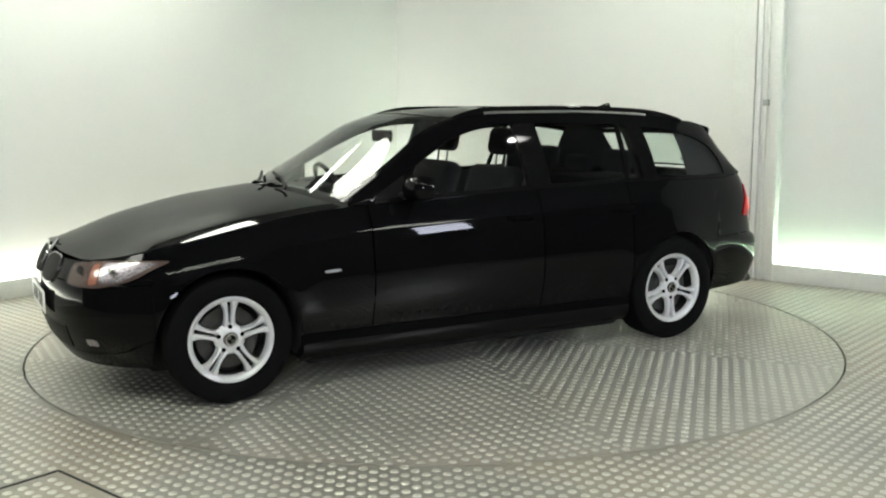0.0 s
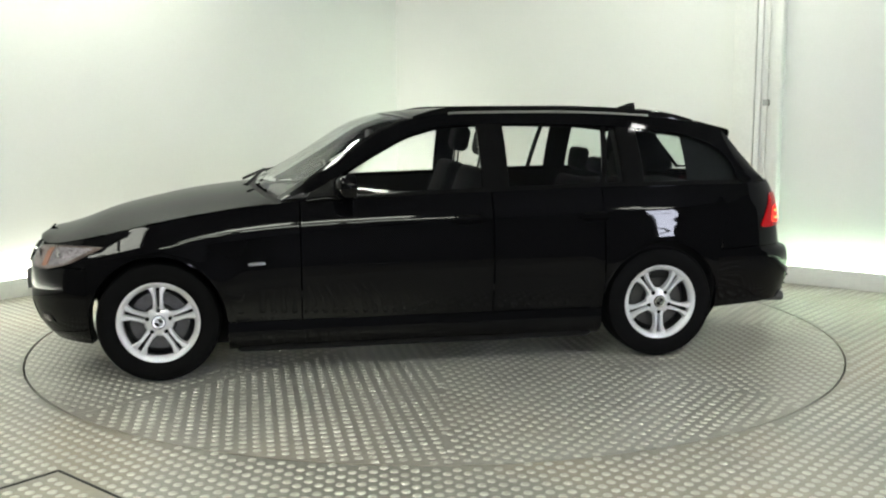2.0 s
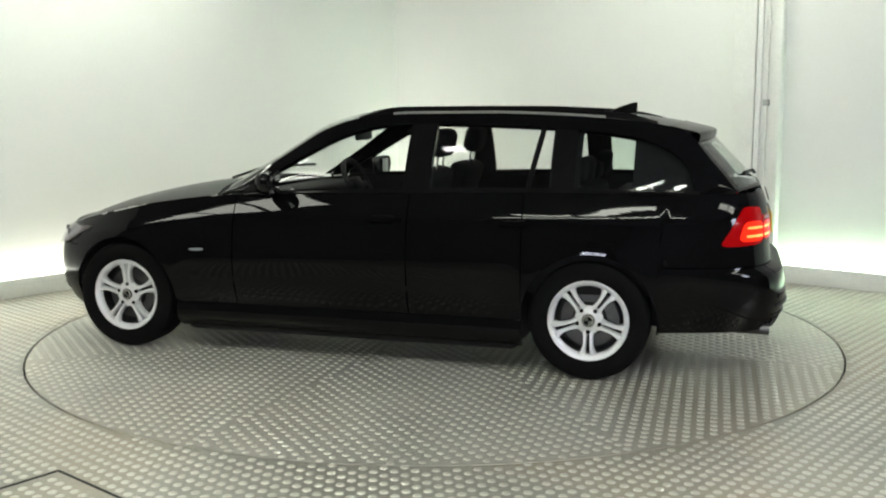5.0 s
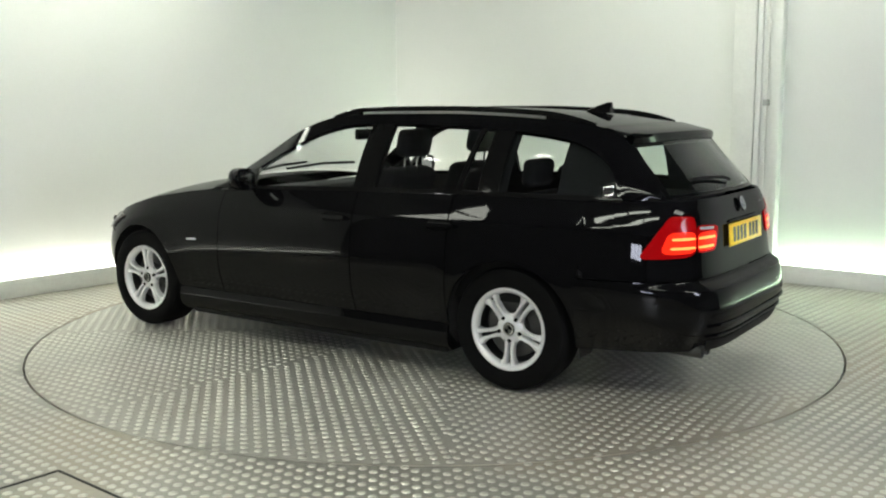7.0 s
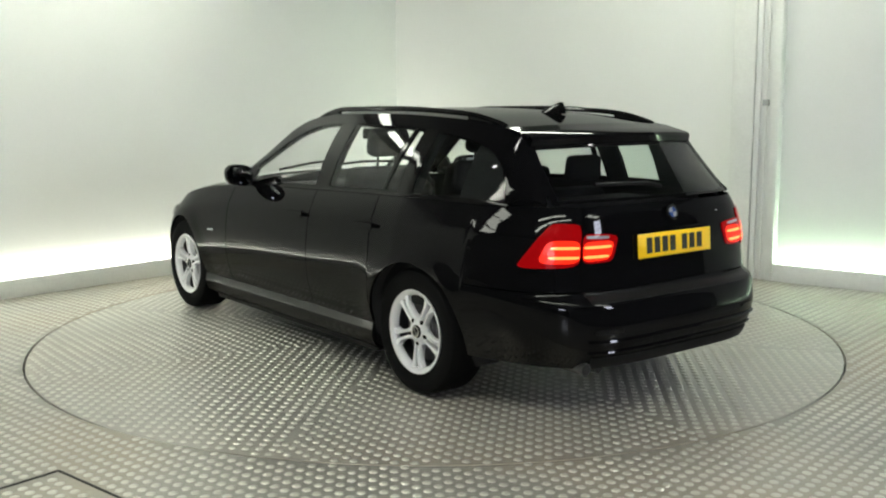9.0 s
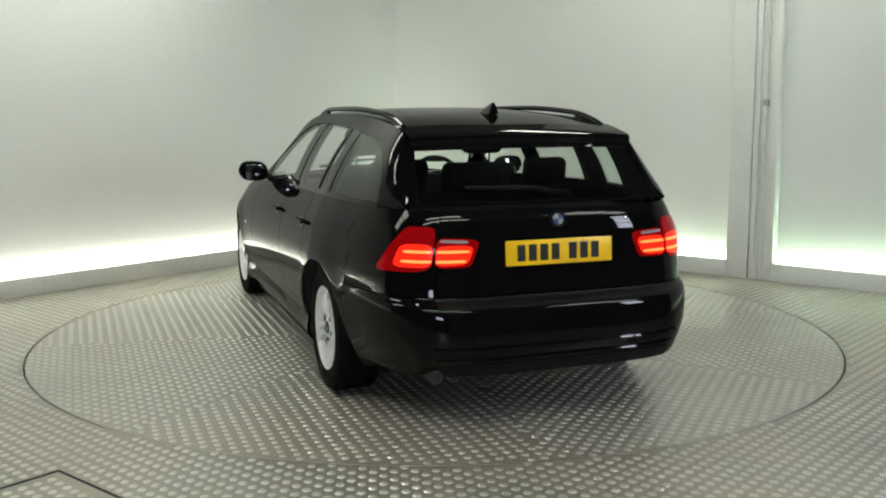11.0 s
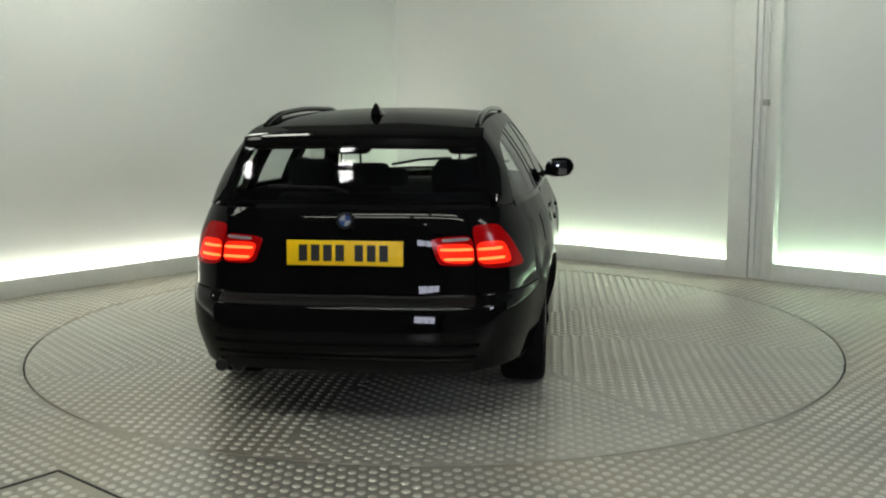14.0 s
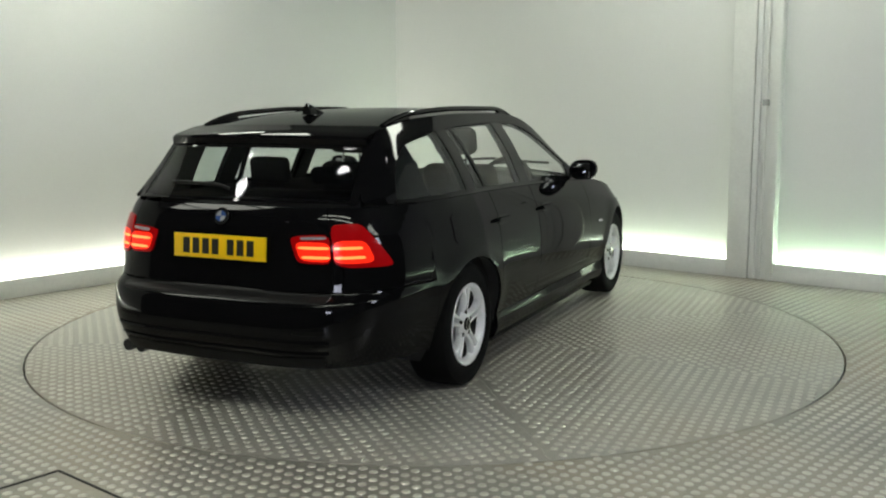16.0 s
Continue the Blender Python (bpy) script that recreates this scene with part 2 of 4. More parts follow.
def room():
    wall_box("wall_west", M_WALL, LW, -0.4, WALL_LEN, -0.30, -0.10, 0, WALL_H, label="white painted studio wall lit from a low cove")
    wall_box("wall_east", M_WALL, RW, -0.1, 3.65, -0.30, -0.10, 0, WALL_H, label="white painted studio wall lit from a low cove")
    wall_box("wall_east_bay", M_WALL, RW, 3.65, WALL_LEN, -0.30, -0.102, 0, WALL_H, label="white painted wall bay beside the column")
    for nm, fm, a, b in (("baseboard_west", LW, 0.02, WALL_LEN), ("baseboard_east", RW, 0.02, 3.65), ("baseboard_bay", RW, 4.05, WALL_LEN)):
        wall_box(nm, M_TRIM, fm, a, b, -0.025, 0.0, 0, 0.142, 0.004, "low white upstand that hides the strip light")
    for nm, fm, a, b in (("strip_light", LW, 0.1, WALL_LEN - 0.1), ("strip_light", RW, 0.1, 3.63), ("strip_light", RW, 4.12, WALL_LEN - 0.1)):
        ob = wall_box(nm, M_STRIP_GREEN if a > 4 else (M_STRIP_WHITE if fm is LW else M_STRIP), fm, a, b, -0.085, -0.045, 0.06, 0.085, 0.0, "glowing greenish white strip light behind the upstand", kind="")
        tagged(ob, category="strip light", group="cove lights")
    wall_box("column", M_TRIM, RW, 3.652, 3.835, -0.098, 0.004, 0, WALL_H, 0.006, "white painted box column against the wall")
    wall_box("trim_edge", M_WALL, RW, 3.845, 3.885, -0.098, 0.000, 0, WALL_H, 0.004, "narrow white edge strip beside the column")
    wall_box("trim_post", M_TRIM, RW, 3.985, 4.045, -0.098, 0.000, 0, WALL_H, 0.004, "white painted frame post of the wall bay")
    wall_box("trim_recess", M_WALL, RW, 3.886, 3.984, -0.098, -0.035, 0, WALL_H, 0.0, "white painted back of the narrow recess")
    bm = bmesh.new()
    tube(bm, [RW @ Vector((3.93, -0.022, 0.0)), RW @ Vector((3.93, -0.022, WALL_H))], 0.012, 12)
    pipe = finish(bm, "conduit_pipe", M_TRIM)
    tagged(pipe, "white painted conduit pipe in the wall recess", "pipe")
    bm = bmesh.new()
    box(bm, 3.905, 3.955, -0.035, 0.0, 1.425, 1.475, 0.006, RW)
    part("bracket", bm, M_STEEL, pipe, "small shiny bracket")
    # dark rear of the hall and the ceiling
    a, b, d = LW @ Vector((WALL_LEN, 0, 0)), RW @ Vector((WALL_LEN, 0, 0)), Vector((0.2, -10.5, 0))
    for nm, p, q in (("wall_south_west", a, d), ("wall_south_east", b, d)):
        u = (q - p).normalized()
        n = Vector((-u.y, u.x, 0))
        if n.dot(Vector((0, 0, 0)) - p) > 0:
            n = -n
        bm = bmesh.new()
        lo = [p - u * 0.4, q + u * 0.1, q + u * 0.1 + n * 0.2, p - u * 0.4 + n * 0.2]
        vs = [bm.verts.new(v) for v in lo] + [bm.verts.new(v + Vector((0, 0, WALL_H))) for v in lo]
        for f in ((0, 1, 2, 3), (4, 5, 6, 7), (0, 1, 5, 4), (1, 2, 6, 5), (2, 3, 7, 6), (3, 0, 4, 7)):
            bm.faces.new([vs[i] for i in f])
        tagged(finish(bm, nm, M_DARKWALL), "dark painted rear wall of the hall", kind="structure")
    bm = bmesh.new()
    box(bm, -9, 9, -11.5, 6, WALL_H, WALL_H + 0.2)
    tagged(finish(bm, "ceiling", M_CEIL), "dark ceiling of the hall", kind="structure")


def ceiling_lights():
    """Rows of bright diffuser panels with dark bars between them."""
    bm = bmesh.new()
    box(bm, -0.31, 0.31, -0.42, 0.42, -0.03, 0.03, 0.006)
    base = finish(bm, "ceiling_light", M_STEEL)
    tagged(base, "bright white diffuser panel light in a dark metal frame", "ceiling light", "ceiling lights")
    bm = bmesh.new()
    box(bm, -0.28, 0.28, -0.38, 0.38, -0.04, -0.026, 0.004)
    part("diffuser", bm, M_PANEL, base, "glowing white diffuser")
    spots = [(3.55 + 0.86 * i, -3.9, 90) for i in range(2)] + [(-3.2 - 0.86 * i, -2.5, 90) for i in range(3)] + [(-1.5, 0.75, 4)]
    for i, (x, y, r) in enumerate(spots):
        m = pose(x, y, WALL_H - 0.031, 0, 0, r)
        if i:
            copy_thing(base, m)
        else:
            base.matrix_basis = m


def fill_lights():
    """Long unseen battens along the white walls and in front of the turntable, added as fill light."""
    bm = bmesh.new()
    box(bm, -0.62, 0.62, -0.10, 0.10, -0.02, 0.03, 0.005)
    base = finish(bm, "fill_batten", M_STEEL)
    tagged(base, "long unseen fill light added under the ceiling", "ceiling light", "batten lights")
    bm = bmesh.new()
    box(bm, -0.60, 0.60, -0.085, 0.085, -0.055, -0.018, 0.012)
    part("tube", bm, M_FILL, base, "glowing cover of the added fill light")
    spots = []
    for fm, d, s0, n in ((RW, RIGHT_DIR, 3.0, 2), (LW, LEFT_DIR, 3.2, 2)):
        turn = math.degrees(math.atan2(d.y, d.x))
        for k in range(n):
            p = fm @ Vector((s0 + 1.32 * k, 1.1 if fm is RW else 0.4, 0))
            spots.append((p.x, p.y, turn))
    # two more rows, added to brighten the floor before the turntable
    spots += [(-1.5 + 1.3 * k, -4.9, 0) for k in range(3)] + [(-0.9 + 1.3 * k, -4.2, 0) for k in range(2)]
    for i, (x, y, r) in enumerate(spots):
        m = pose(x, y, WALL_H - 0.031, 0, 0, r)
        if i:
            copy_thing(base, m)
        else:
            base.matrix_basis = m


def spot_lights():
    """Small very bright square lamps."""
    bm = bmesh.new()
    box(bm, -0.10, 0.10, -0.10, 0.10, -0.05, 0.03, 0.008)
    base = finish(bm, "spot_light", M_STEEL)
    tagged(base, "small square ceiling spot lamp, lit", "ceiling light", "spot lights")
    bm = bmesh.new()
    box(bm, -0.08, 0.08, -0.08, 0.08, -0.062, -0.046, 0.004)
    part("lens", bm, M_SPOT, base, "glowing lamp lens")
    for i, (x, y) in enumerate(((-0.95, -1.9), (-2.5, -1.27), (2.25, -0.9))):
        m = pose(x, y, WALL_H - 0.031)
        if i:
            copy_thing(base, m)
        else:
            base.matrix_basis = m


def daylight_window(name, label, width, height, cols, rows_up, m):
    """A high daylight window with its panes set between dark bars."""
    bm = bmesh.new()
    box(bm, -width / 2, width / 2, -0.03, 0.03, 0, height, 0.005)
    w = finish(bm, name, M_STEEL)
    tagged(w, label, kind="structure")
    pw, ph = (width - 0.04) / cols, (height - 0.06) / rows_up
    for i in range(cols):
        for k in range(rows_up):
            x, z = -width / 2 + 0.02 + i * pw, 0.03 + k * ph
            bm = bmesh.new()
            box(bm, x + 0.02, x + pw - 0.02, 0.028, 0.036, z + 0.02, z + ph - 0.02)
            part("pane", bm, M_SKY, w)
    w.matrix_basis = m


def rear_windows():
    daylight_window("window_1", "bright daylight window high in the rear wall", 1.5, 0.7, 3, 1, pose(-0.95, -8.98, 1.25, 0, 0, -49))
    daylight_window("window_2", "narrow daylight window with three stacked panes", 0.70, 1.15, 1, 3, pose(4.66, -4.20, 1.75, 0, 0, 53))


TABLE_R = 2.4734
GRID_TURN = 47.8
PITCH = 0.0585


def stud_mesh(name, spots, mat):
    """Many low round studs as one mesh."""
    n = 8
    ring = [(math.cos(2 * math.pi * k / n), math.sin(2 * math.pi * k / n)) for k in range(n)]
    prof = ((0.0190, 0.0), (0.0165, 0.0030), (0.0095, 0.0046))
    one = [(r * c, r * s, z) for r, z in prof for c, s in ring] + [(0, 0, 0.0050)]
    faces = [(j * n + k, j * n + (k + 1) % n, (j + 1) * n + (k + 1) % n, (j + 1) * n + k) for j in range(2) for k in range(n)]
    faces += [(2 * n + k, 2 * n + (k + 1) % n, 3 * n) for k in range(n)]
    verts, fs = [], []
    for x, y in spots:
        o = len(verts)
        verts += [(x + a, y + b, c) for a, b, c in one]
        fs += [tuple(o + i for i in f) for f in faces]
    me = bpy.data.meshes.new(name)
    me.from_pydata(verts, [], fs)
    me.shade_smooth()
    me.materials.append(mat)
    return new(name, me)


def lattice(turn, reach, keep):
    c, s = math.cos(radians(turn)), math.sin(radians(turn))
    n = int(reach / PITCH)
    out = []
    for i in range(-n, n + 1):
        for j in range(-n, n + 1):
            x, y = (i * c - j * s) * PITCH, (i * s + j * c) * PITCH
            if keep(x, y):
                out.append((x, y))
    return out


HATCH = Matrix.Translation((-1.5, -2.504, 0)) @ Matrix.Rotation(radians(-130), 4, "Z")


def floor_things():
    n = 128
    bm = bmesh.new()
    r = TABLE_R + 0.007
    inner = [bm.verts.new((r * math.cos(2 * math.pi * i / n), r * math.sin(2 * math.pi * i / n), 0)) for i in range(n)]
    low = [bm.verts.new((v.co.x, v.co.y, -0.05)) for v in inner]
    outer = []
    for i in range(n):
        c, s = math.cos(2 * math.pi * i / n), math.sin(2 * math.pi * i / n)
        k = 9.0 / max(abs(c), abs(s))
        outer.append(bm.verts.new((k * c, k * s - 2.2 * (k > 0), 0)))
    for i in range(n):
        j = (i + 1) % n
        bm.faces.new((inner[i], inner[j], outer[j], outer[i]))
        bm.faces.new((inner[i], low[i], low[j], inner[j]))
    floor = finish(bm, "floor", M_FLOOR, smooth=False)
    tagged(floor, "worn grey metal tread plate floor", kind="structure")
    bm = bmesh.new()
    box(bm, -9, 9, -11.2, 6.8, -0.2, -0.06)
    tagged(finish(bm, "floor_base", M_PIT), "dark pit under the plates", kind="structure")
    # plate corner with its dark joints
    for nm, a in (("floor_joint", ((0.0, 0.9), (-0.005, 0.005))), ("floor_joint", ((-0.005, 0.005), (0.0, 0.9)))):
        bm = bmesh.new()
        box(bm, a[0][0], a[0][1], a[1][0], a[1][1], 0.0, 0.004, 0, HATCH)
        tagged(finish(bm, nm, M_SEAM), "dark open joint between floor plates", kind="structure")

    def keep(x, y):
        if x * x + y * y < (TABLE_R + 0.018) ** 2 or y < -3.6:
            return False
        p = Vector((x, y, 0)) - CORNER
        if p.dot(LEFT_IN) < 0.02 or p.dot(RIGHT_IN) < 0.02 or abs(x) > 4.0:
            return False
        q = HATCH.inverted() @ Vector((x, y, 0))
        return not ((abs(q.x) < 0.022 and q.y > -0.02) or (abs(q.y) < 0.022 and q.x > -0.02))
    st = stud_mesh("floor_studs", lattice(GRID_TURN, 6.6, keep), M_STUD)
    tagged(st, "rows of small raised steel studs on the floor", "floor studs", kind="stuff")


def turntable():
    """A round plate in two halves with one straight joint."""
    base = new("turntable")
    tagged(base, "large round rotating platform of studded grey steel", "turntable")
    seam = 36.3
    n = 64
    for half in (0, 180):
        bm = bmesh.new()
        ring = []
        off = Vector((-math.sin(radians(seam + half)), math.cos(radians(seam + half)), 0)) * 0.0012
        for i in range(n + 1):
            t = radians(seam + half) + math.pi * i / n
            ring.append(Vector(((TABLE_R - 0.006) * math.cos(t), (TABLE_R - 0.006) * math.sin(t), 0)) + off)
        top = [bm.verts.new(v) for v in ring]
        bot = [bm.verts.new(v + Vector((0, 0, -0.045))) for v in ring]
        bm.faces.new(top), bm.faces.new(list(reversed(bot)))
        for i in range(n + 1):
            j = (i + 1) % (n + 1)
            bm.faces.new((top[i], bot[i], bot[j], top[j]))
        part("plate", bm, M_TABLE, base, smooth=False)
    sn = Vector((-math.sin(radians(seam)), math.cos(radians(seam)), 0))
    # eight wedges of tread, each with its rows laid at the same slant to its own radius
    for k in range(8):
        mid = radians(seam + 22.5 + 45 * k)

        def inside(x, y):
            along, across = x * math.cos(mid) + y * math.sin(mid), y * math.cos(mid) - x * math.sin(mid)
            return x * x + y * y < (TABLE_R - 0.022) ** 2 and abs(across) < along * math.tan(radians(22.5)) and abs(x * sn.x + y * sn.y) > 0.022
        st = stud_mesh("studs", lattice(math.degrees(mid) + 32, TABLE_R * 1.5, inside), M_STUD)
        st.parent = base
        tagged(st, "rows of small raised steel studs", kind="stuff")
    return base


# ---- the car: lines of its body ----
X0F, X0R, NF, NR = 1.15, -1.25, 2.85, 5.0
rear_taper = keyed((-2.4, 0.875), (-2.0, 0.91), (-1.7, 0.946), (-1.45, 0.982), (-1.25, 1.0))
front_len = keyed((0.15, 2.00), (0.28, 2.09), (0.42, 2.125), (0.56, 2.12), (0.66, 2.085), (0.74, 2.02), (0.80, 1.95))
rear_len = keyed((0.20, 2.24), (0.28, 2.33), (0.43, 2.375), (0.54, 2.36), (0.575, 2.34), (0.60, 2.295), (0.70, 2.28), (0.83, 2.27), (0.93, 2.25), (1.0, 2.215))
side_top = keyed((-2.3, 0.975), (-1.9, 0.982), (-1.26, 0.988), (-0.47, 0.973), (0.27, 0.952), (0.70, 0.928), (1.19, 0.868), (1.52, 0.800), (1.75, 0.745), (1.95, 0.705), (2.1, 0.69))
side_profile = keyed((-0.1, 0.84), (0.0, 0.885), (0.06, 0.925), (0.16, 0.952), (0.35, 0.992), (0.48, 1.0), (0.58, 0.997), (0.68, 0.988), (0.78, 0.975), (0.82, 0.967), (0.865, 0.951), (0.92, 0.930), (1.0, 0.896))
HALF_W = 0.905
AXLE, TYRE_R, ARCH_R = 1.38, 0.317, 0.352


def flare(x, z):
    """How far the rolled lips round the wheel arches stand out."""
    d = min(math.hypot(x - AXLE, z - 0.317), math.hypot(x + AXLE, z - 0.317))
    return 0.011 * math.exp(-((max(0.0, d - ARCH_R)) / 0.075) ** 2)


def breadth(x, z, top=None):
    """Half breadth of the body's side at x and height z."""
    t = side_top(x) if top is None else top
    w = HALF_W * side_profile((z - 0.2) / (t - 0.2))
    if x > X0F:
        k = min(1.0, (x - X0F) / (front_len(z) - X0F))
        w *= max(0.0, 1 - k ** NF) ** (1 / NF)
    elif x < X0R:
        k = min(1.0, (X0R - x) / (X0R + rear_len(z)))
        w *= rear_taper(x) * max(0.0, 1 - k ** NR) ** (1 / NR)
    return w + flare(x, z)


def side(x, z, out=0.0):
    return Vector((x, breadth(x, z) + out, z))


sill_bulge = keyed((0.15, -0.055), (0.18, -0.014), (0.21, 0.003), (0.24, 0.0095), (0.26, 0.008), (0.28, 0.0037), (0.30, 0.0))


def sill_skin(x, z, out=0.0):
    """The rocker below the doors, rounded out and tucked in at its foot."""
    return Vector((x, breadth(x, 0.30) + sill_bulge(z) + out, z))


def nose(a, z, out=0.0):
    """The front end: a from 0 at the middle to 90 at the side."""
    c, s = math.cos(radians(a)), math.sin(radians(a))
    length = front_len(z)
    x = X0F + (length - X0F) * c ** (2 / NF)
    w = HALF_W * side_profile((z - 0.2) / (side_top(min(x, 1.9)) - 0.2))
    return Vector((x + out * c, (w + flare(x, z)) * s ** (2 / NF) + out * s, z))


def tail(a, z, out=0.0):
    """The rear end: a from 0 at the middle to 90 at the side."""
    c, s = math.cos(radians(a)), math.sin(radians(a))
    length = rear_len(z)
    x = X0R - (length + X0R) * c ** (2 / NR)
    w = HALF_W * rear_taper(x) * side_profile((z - 0.2) / (side_top(x) - 0.2))
    return Vector((x - out * c, (w + flare(x, z)) * s ** (2 / NR) + out * s, z))


# the upper edge of the glasshouse, from the cowl over the roof to the foot of the tailgate glass
EDGE_X = keyed((0, 0.74), (1, 0.44), (2, 0.15), (3, -0.02), (4, -0.30), (5, -0.80), (6, -1.30), (7, -1.62), (8, -1.815), (9, -1.965), (10, -2.105))
EDGE_Y = keyed((0, 0.780), (1, 0.695), (2, 0.615), (3, 0.588), (4, 0.576), (5, 0.574), (6, 0.572), (7, 0.568), (8, 0.570), (9, 0.600), (10, 0.628))
EDGE_Z = keyed((0, 0.940), (1, 1.122), (2, 1.302), (3, 1.355), (4, 1.381), (5, 1.384), (6, 1.366), (7, 1.336), (8, 1.300), (9, 1.145), (10, 0.985))
BOW = keyed((0, 0.15), (2, 0.14), (3, 0.11), (4, 0.02), (6, -0.01), (7, -0.04), (8, -0.075), (10, -0.12))
CROWN = keyed((0, 0.045), (2, 0.035), (3, 0.034), (4, 0.034), (6, 0.032), (7, 0.022), (8, 0.012), (9, 0.010), (10, 0.006))


def top_skin(s, k, out=0.0):
    """Windscreen, roof and tailgate glass: s along the edge line, k from -1 to 1 across."""
    b = 1 - abs(k) ** 2.2
    return Vector((EDGE_X(s) + BOW(s) * b, k * EDGE_Y(s), EDGE_Z(s) + CROWN(s) * b + out))


EDGE_TABLE = [(EDGE_X(i / 20), i / 20) for i in range(201)]


def edge_at(x):
    """Where along the edge line the body stands at x."""
    for (xa, sa), (xb, sb) in zip(EDGE_TABLE, EDGE_TABLE[1:]):
        if xb <= x <= xa:
            return sa + (sb - sa) * (xa - x) / max(1e-9, xa - xb)
    return 0.0 if x > 0 else 10.0


def glasshouse(x, z, out=0.0):
    """The inclined side above the belt."""
    s = edge_at(x)
    zb, ze = side_top(x), EDGE_Z(s)
    yb = breadth(x, zb - 0.002)
    w = (z - zb) / max(0.03, ze - zb)
    return Vector((x, yb + (EDGE_Y(s) - yb) * w + 0.022 * math.sin(math.pi * max(0, min(1, w))) + out, z))


window_top = keyed((-1.90, 1.03), (-1.84, 1.13), (-1.74, 1.205), (-1.60, 1.255), (-1.30, 1.296), (-1.0, 1.316), (-0.5, 1.328), (-0.2, 1.318), (0.0, 1.276), (0.2, 1.185), (0.45, 1.045), (0.60, 0.965))


def hood_z(x, y):
    yc = max(0.05, breadth(min(x, 1.98), side_top(x) - 0.003))
    rise = HOOD_CROWN(x)
    return side_top(x) + rise * (1 - min(1.0, abs(y) / yc) ** 2.3)


HOOD_CROWN = keyed((0.7, 0.066), (1.0, 0.072), (1.35, 0.082), (1.65, 0.085), (1.9, 0.055), (2.08, 0.03))


def skin_patch(fn, us, lo, hi, rows, mirror=1, out=0.0):
    """Rows of points on a body surface between two height lines."""
    pts = []
    for u in us:
        a, b = lo(u), hi(u)
        row = []
        for i in range(rows + 1):
            p = fn(u, a + (b - a) * i / rows, out)
            row.append(Vector((p.x, p.y * mirror, p.z)))
        pts.append(row)
    return pts


def panel(name, mat, parent, fn, us, lo, hi, rows, mirror=1, out=0.0, label="", depth=0.014, inward=None):
    bm = bmesh.new()
    pts = skin_patch(fn, us, lo, hi, rows, mirror, out)
    grid(bm, pts)
    bmesh.ops.remove_doubles(bm, verts=bm.verts[:], dist=0.0004)
    bmesh.ops.recalc_face_normals(bm, faces=bm.faces[:])
    mid = sum((f.calc_center_median() for f in bm.faces), Vector()) / len(bm.faces)
    f0 = min(bm.faces, key=lambda f: (f.calc_center_median() - mid).length)
    if f0.normal.dot(f0.calc_center_median() - Vector((f0.calc_center_median().x * 0.5, 0, 0.5))) < 0:
        bmesh.ops.reverse_faces(bm, faces=bm.faces[:])
    bm.normal_update()
    if depth:
        edges = [e for e in bm.edges if len(e.link_faces) == 1]
        old = {}
        for e in edges:
            for v in e.verts:
                old[v] = v.normal.copy()
        ex = bmesh.ops.extrude_edge_only(bm, edges=edges)
        nv = [g for g in ex["geom"] if isinstance(g, bmesh.types.BMVert)]
        for v in nv:
            src = min(old, key=lambda o: (o.co - v.co).length_squared)
            v.co = v.co - old[src] * depth
    return link(bm, name, mat, parent, label)




def arch(x, base):
    """Lower line of the side, lifted over the wheel arches."""
    for c in (AXLE, -AXLE):
        d = abs(x - c)
        if d < ARCH_R:
            return max(base, 0.317 + math.sqrt(ARCH_R ** 2 - d * d))
    return base


def arch_steps(a, b, n):
    """Steps along x that crowd where an arch stands steep."""
    out = span(a, b, n)
    for c in (AXLE, -AXLE):
        for k in range(0, 25):
            x = c - ARCH_R * math.cos(math.pi * k / 24)
            if a < x < b:
                out.append(x)
    return sorted(set(round(v, 5) for v in out))


def by_end(fn_len, x0, sign, n_exp, x_cut, z):
    """The angle at which an end of the body reaches x_cut at height z."""
    k = (x_cut - x0) / (sign * fn_len(z) - x0)
    return math.degrees(math.acos(min(1.0, max(0.0, k)) ** (n_exp / 2)))


def nose_cut(u, z, out=0.0, x_cut=1.735):
    return nose(u * by_end(front_len, X0F, 1, NF, x_cut, z), z, out)


def tail_cut(u, z, out=0.0, x_cut=-1.735):
    return tail(u * by_end(rear_len, X0R, -1, NR, x_cut, z), z, out)


def tail_corner(u, z, out=0.0, x_cut=-1.9, a0=26.2):
    return tail(a0 + u * (by_end(rear_len, X0R, -1, NR, x_cut, z) - a0), z, out)


def nose_top(u):
    z = 0.72
    for _ in range(8):
        z = side_top(nose_cut(u, z).x)
    return z - 0.003


def both(name, mat, parent, fn, us, lo, hi, rows, **kw):
    return [panel(name, mat, parent, fn, us, lo, hi, rows, mirror=m, **kw) for m in (1, -1)]


def rounded_patch(bm, outline, fn, out, mirror=1, depth=0.006):
    """A raised plate with a given outline, laid on a body surface, with a rim."""
    c = sum((Vector(p) for p in outline), Vector((0, 0))) / len(outline)
    rings = []
    for f in (1.0, 0.75, 0.5, 0.25):
        ring = []
        for p in outline:
            q = c + (Vector(p) - c) * f
            v = fn(q.x, q.y, out)
            ring.append(bm.verts.new((v.x, v.y * mirror, v.z)))
        rings.append(ring)
    n = len(outline)
    rim = []
    for p in outline:
        v = fn(p[0], p[1], out - depth)
        rim.append(bm.verts.new((v.x, v.y * mirror, v.z)))
    for a, b in zip([rim] + rings, rings):
        for i in range(n):
            bm.faces.new((a[i], a[(i + 1) % n], b[(i + 1) % n], b[i]))
    bm.faces.new(rings[-1])


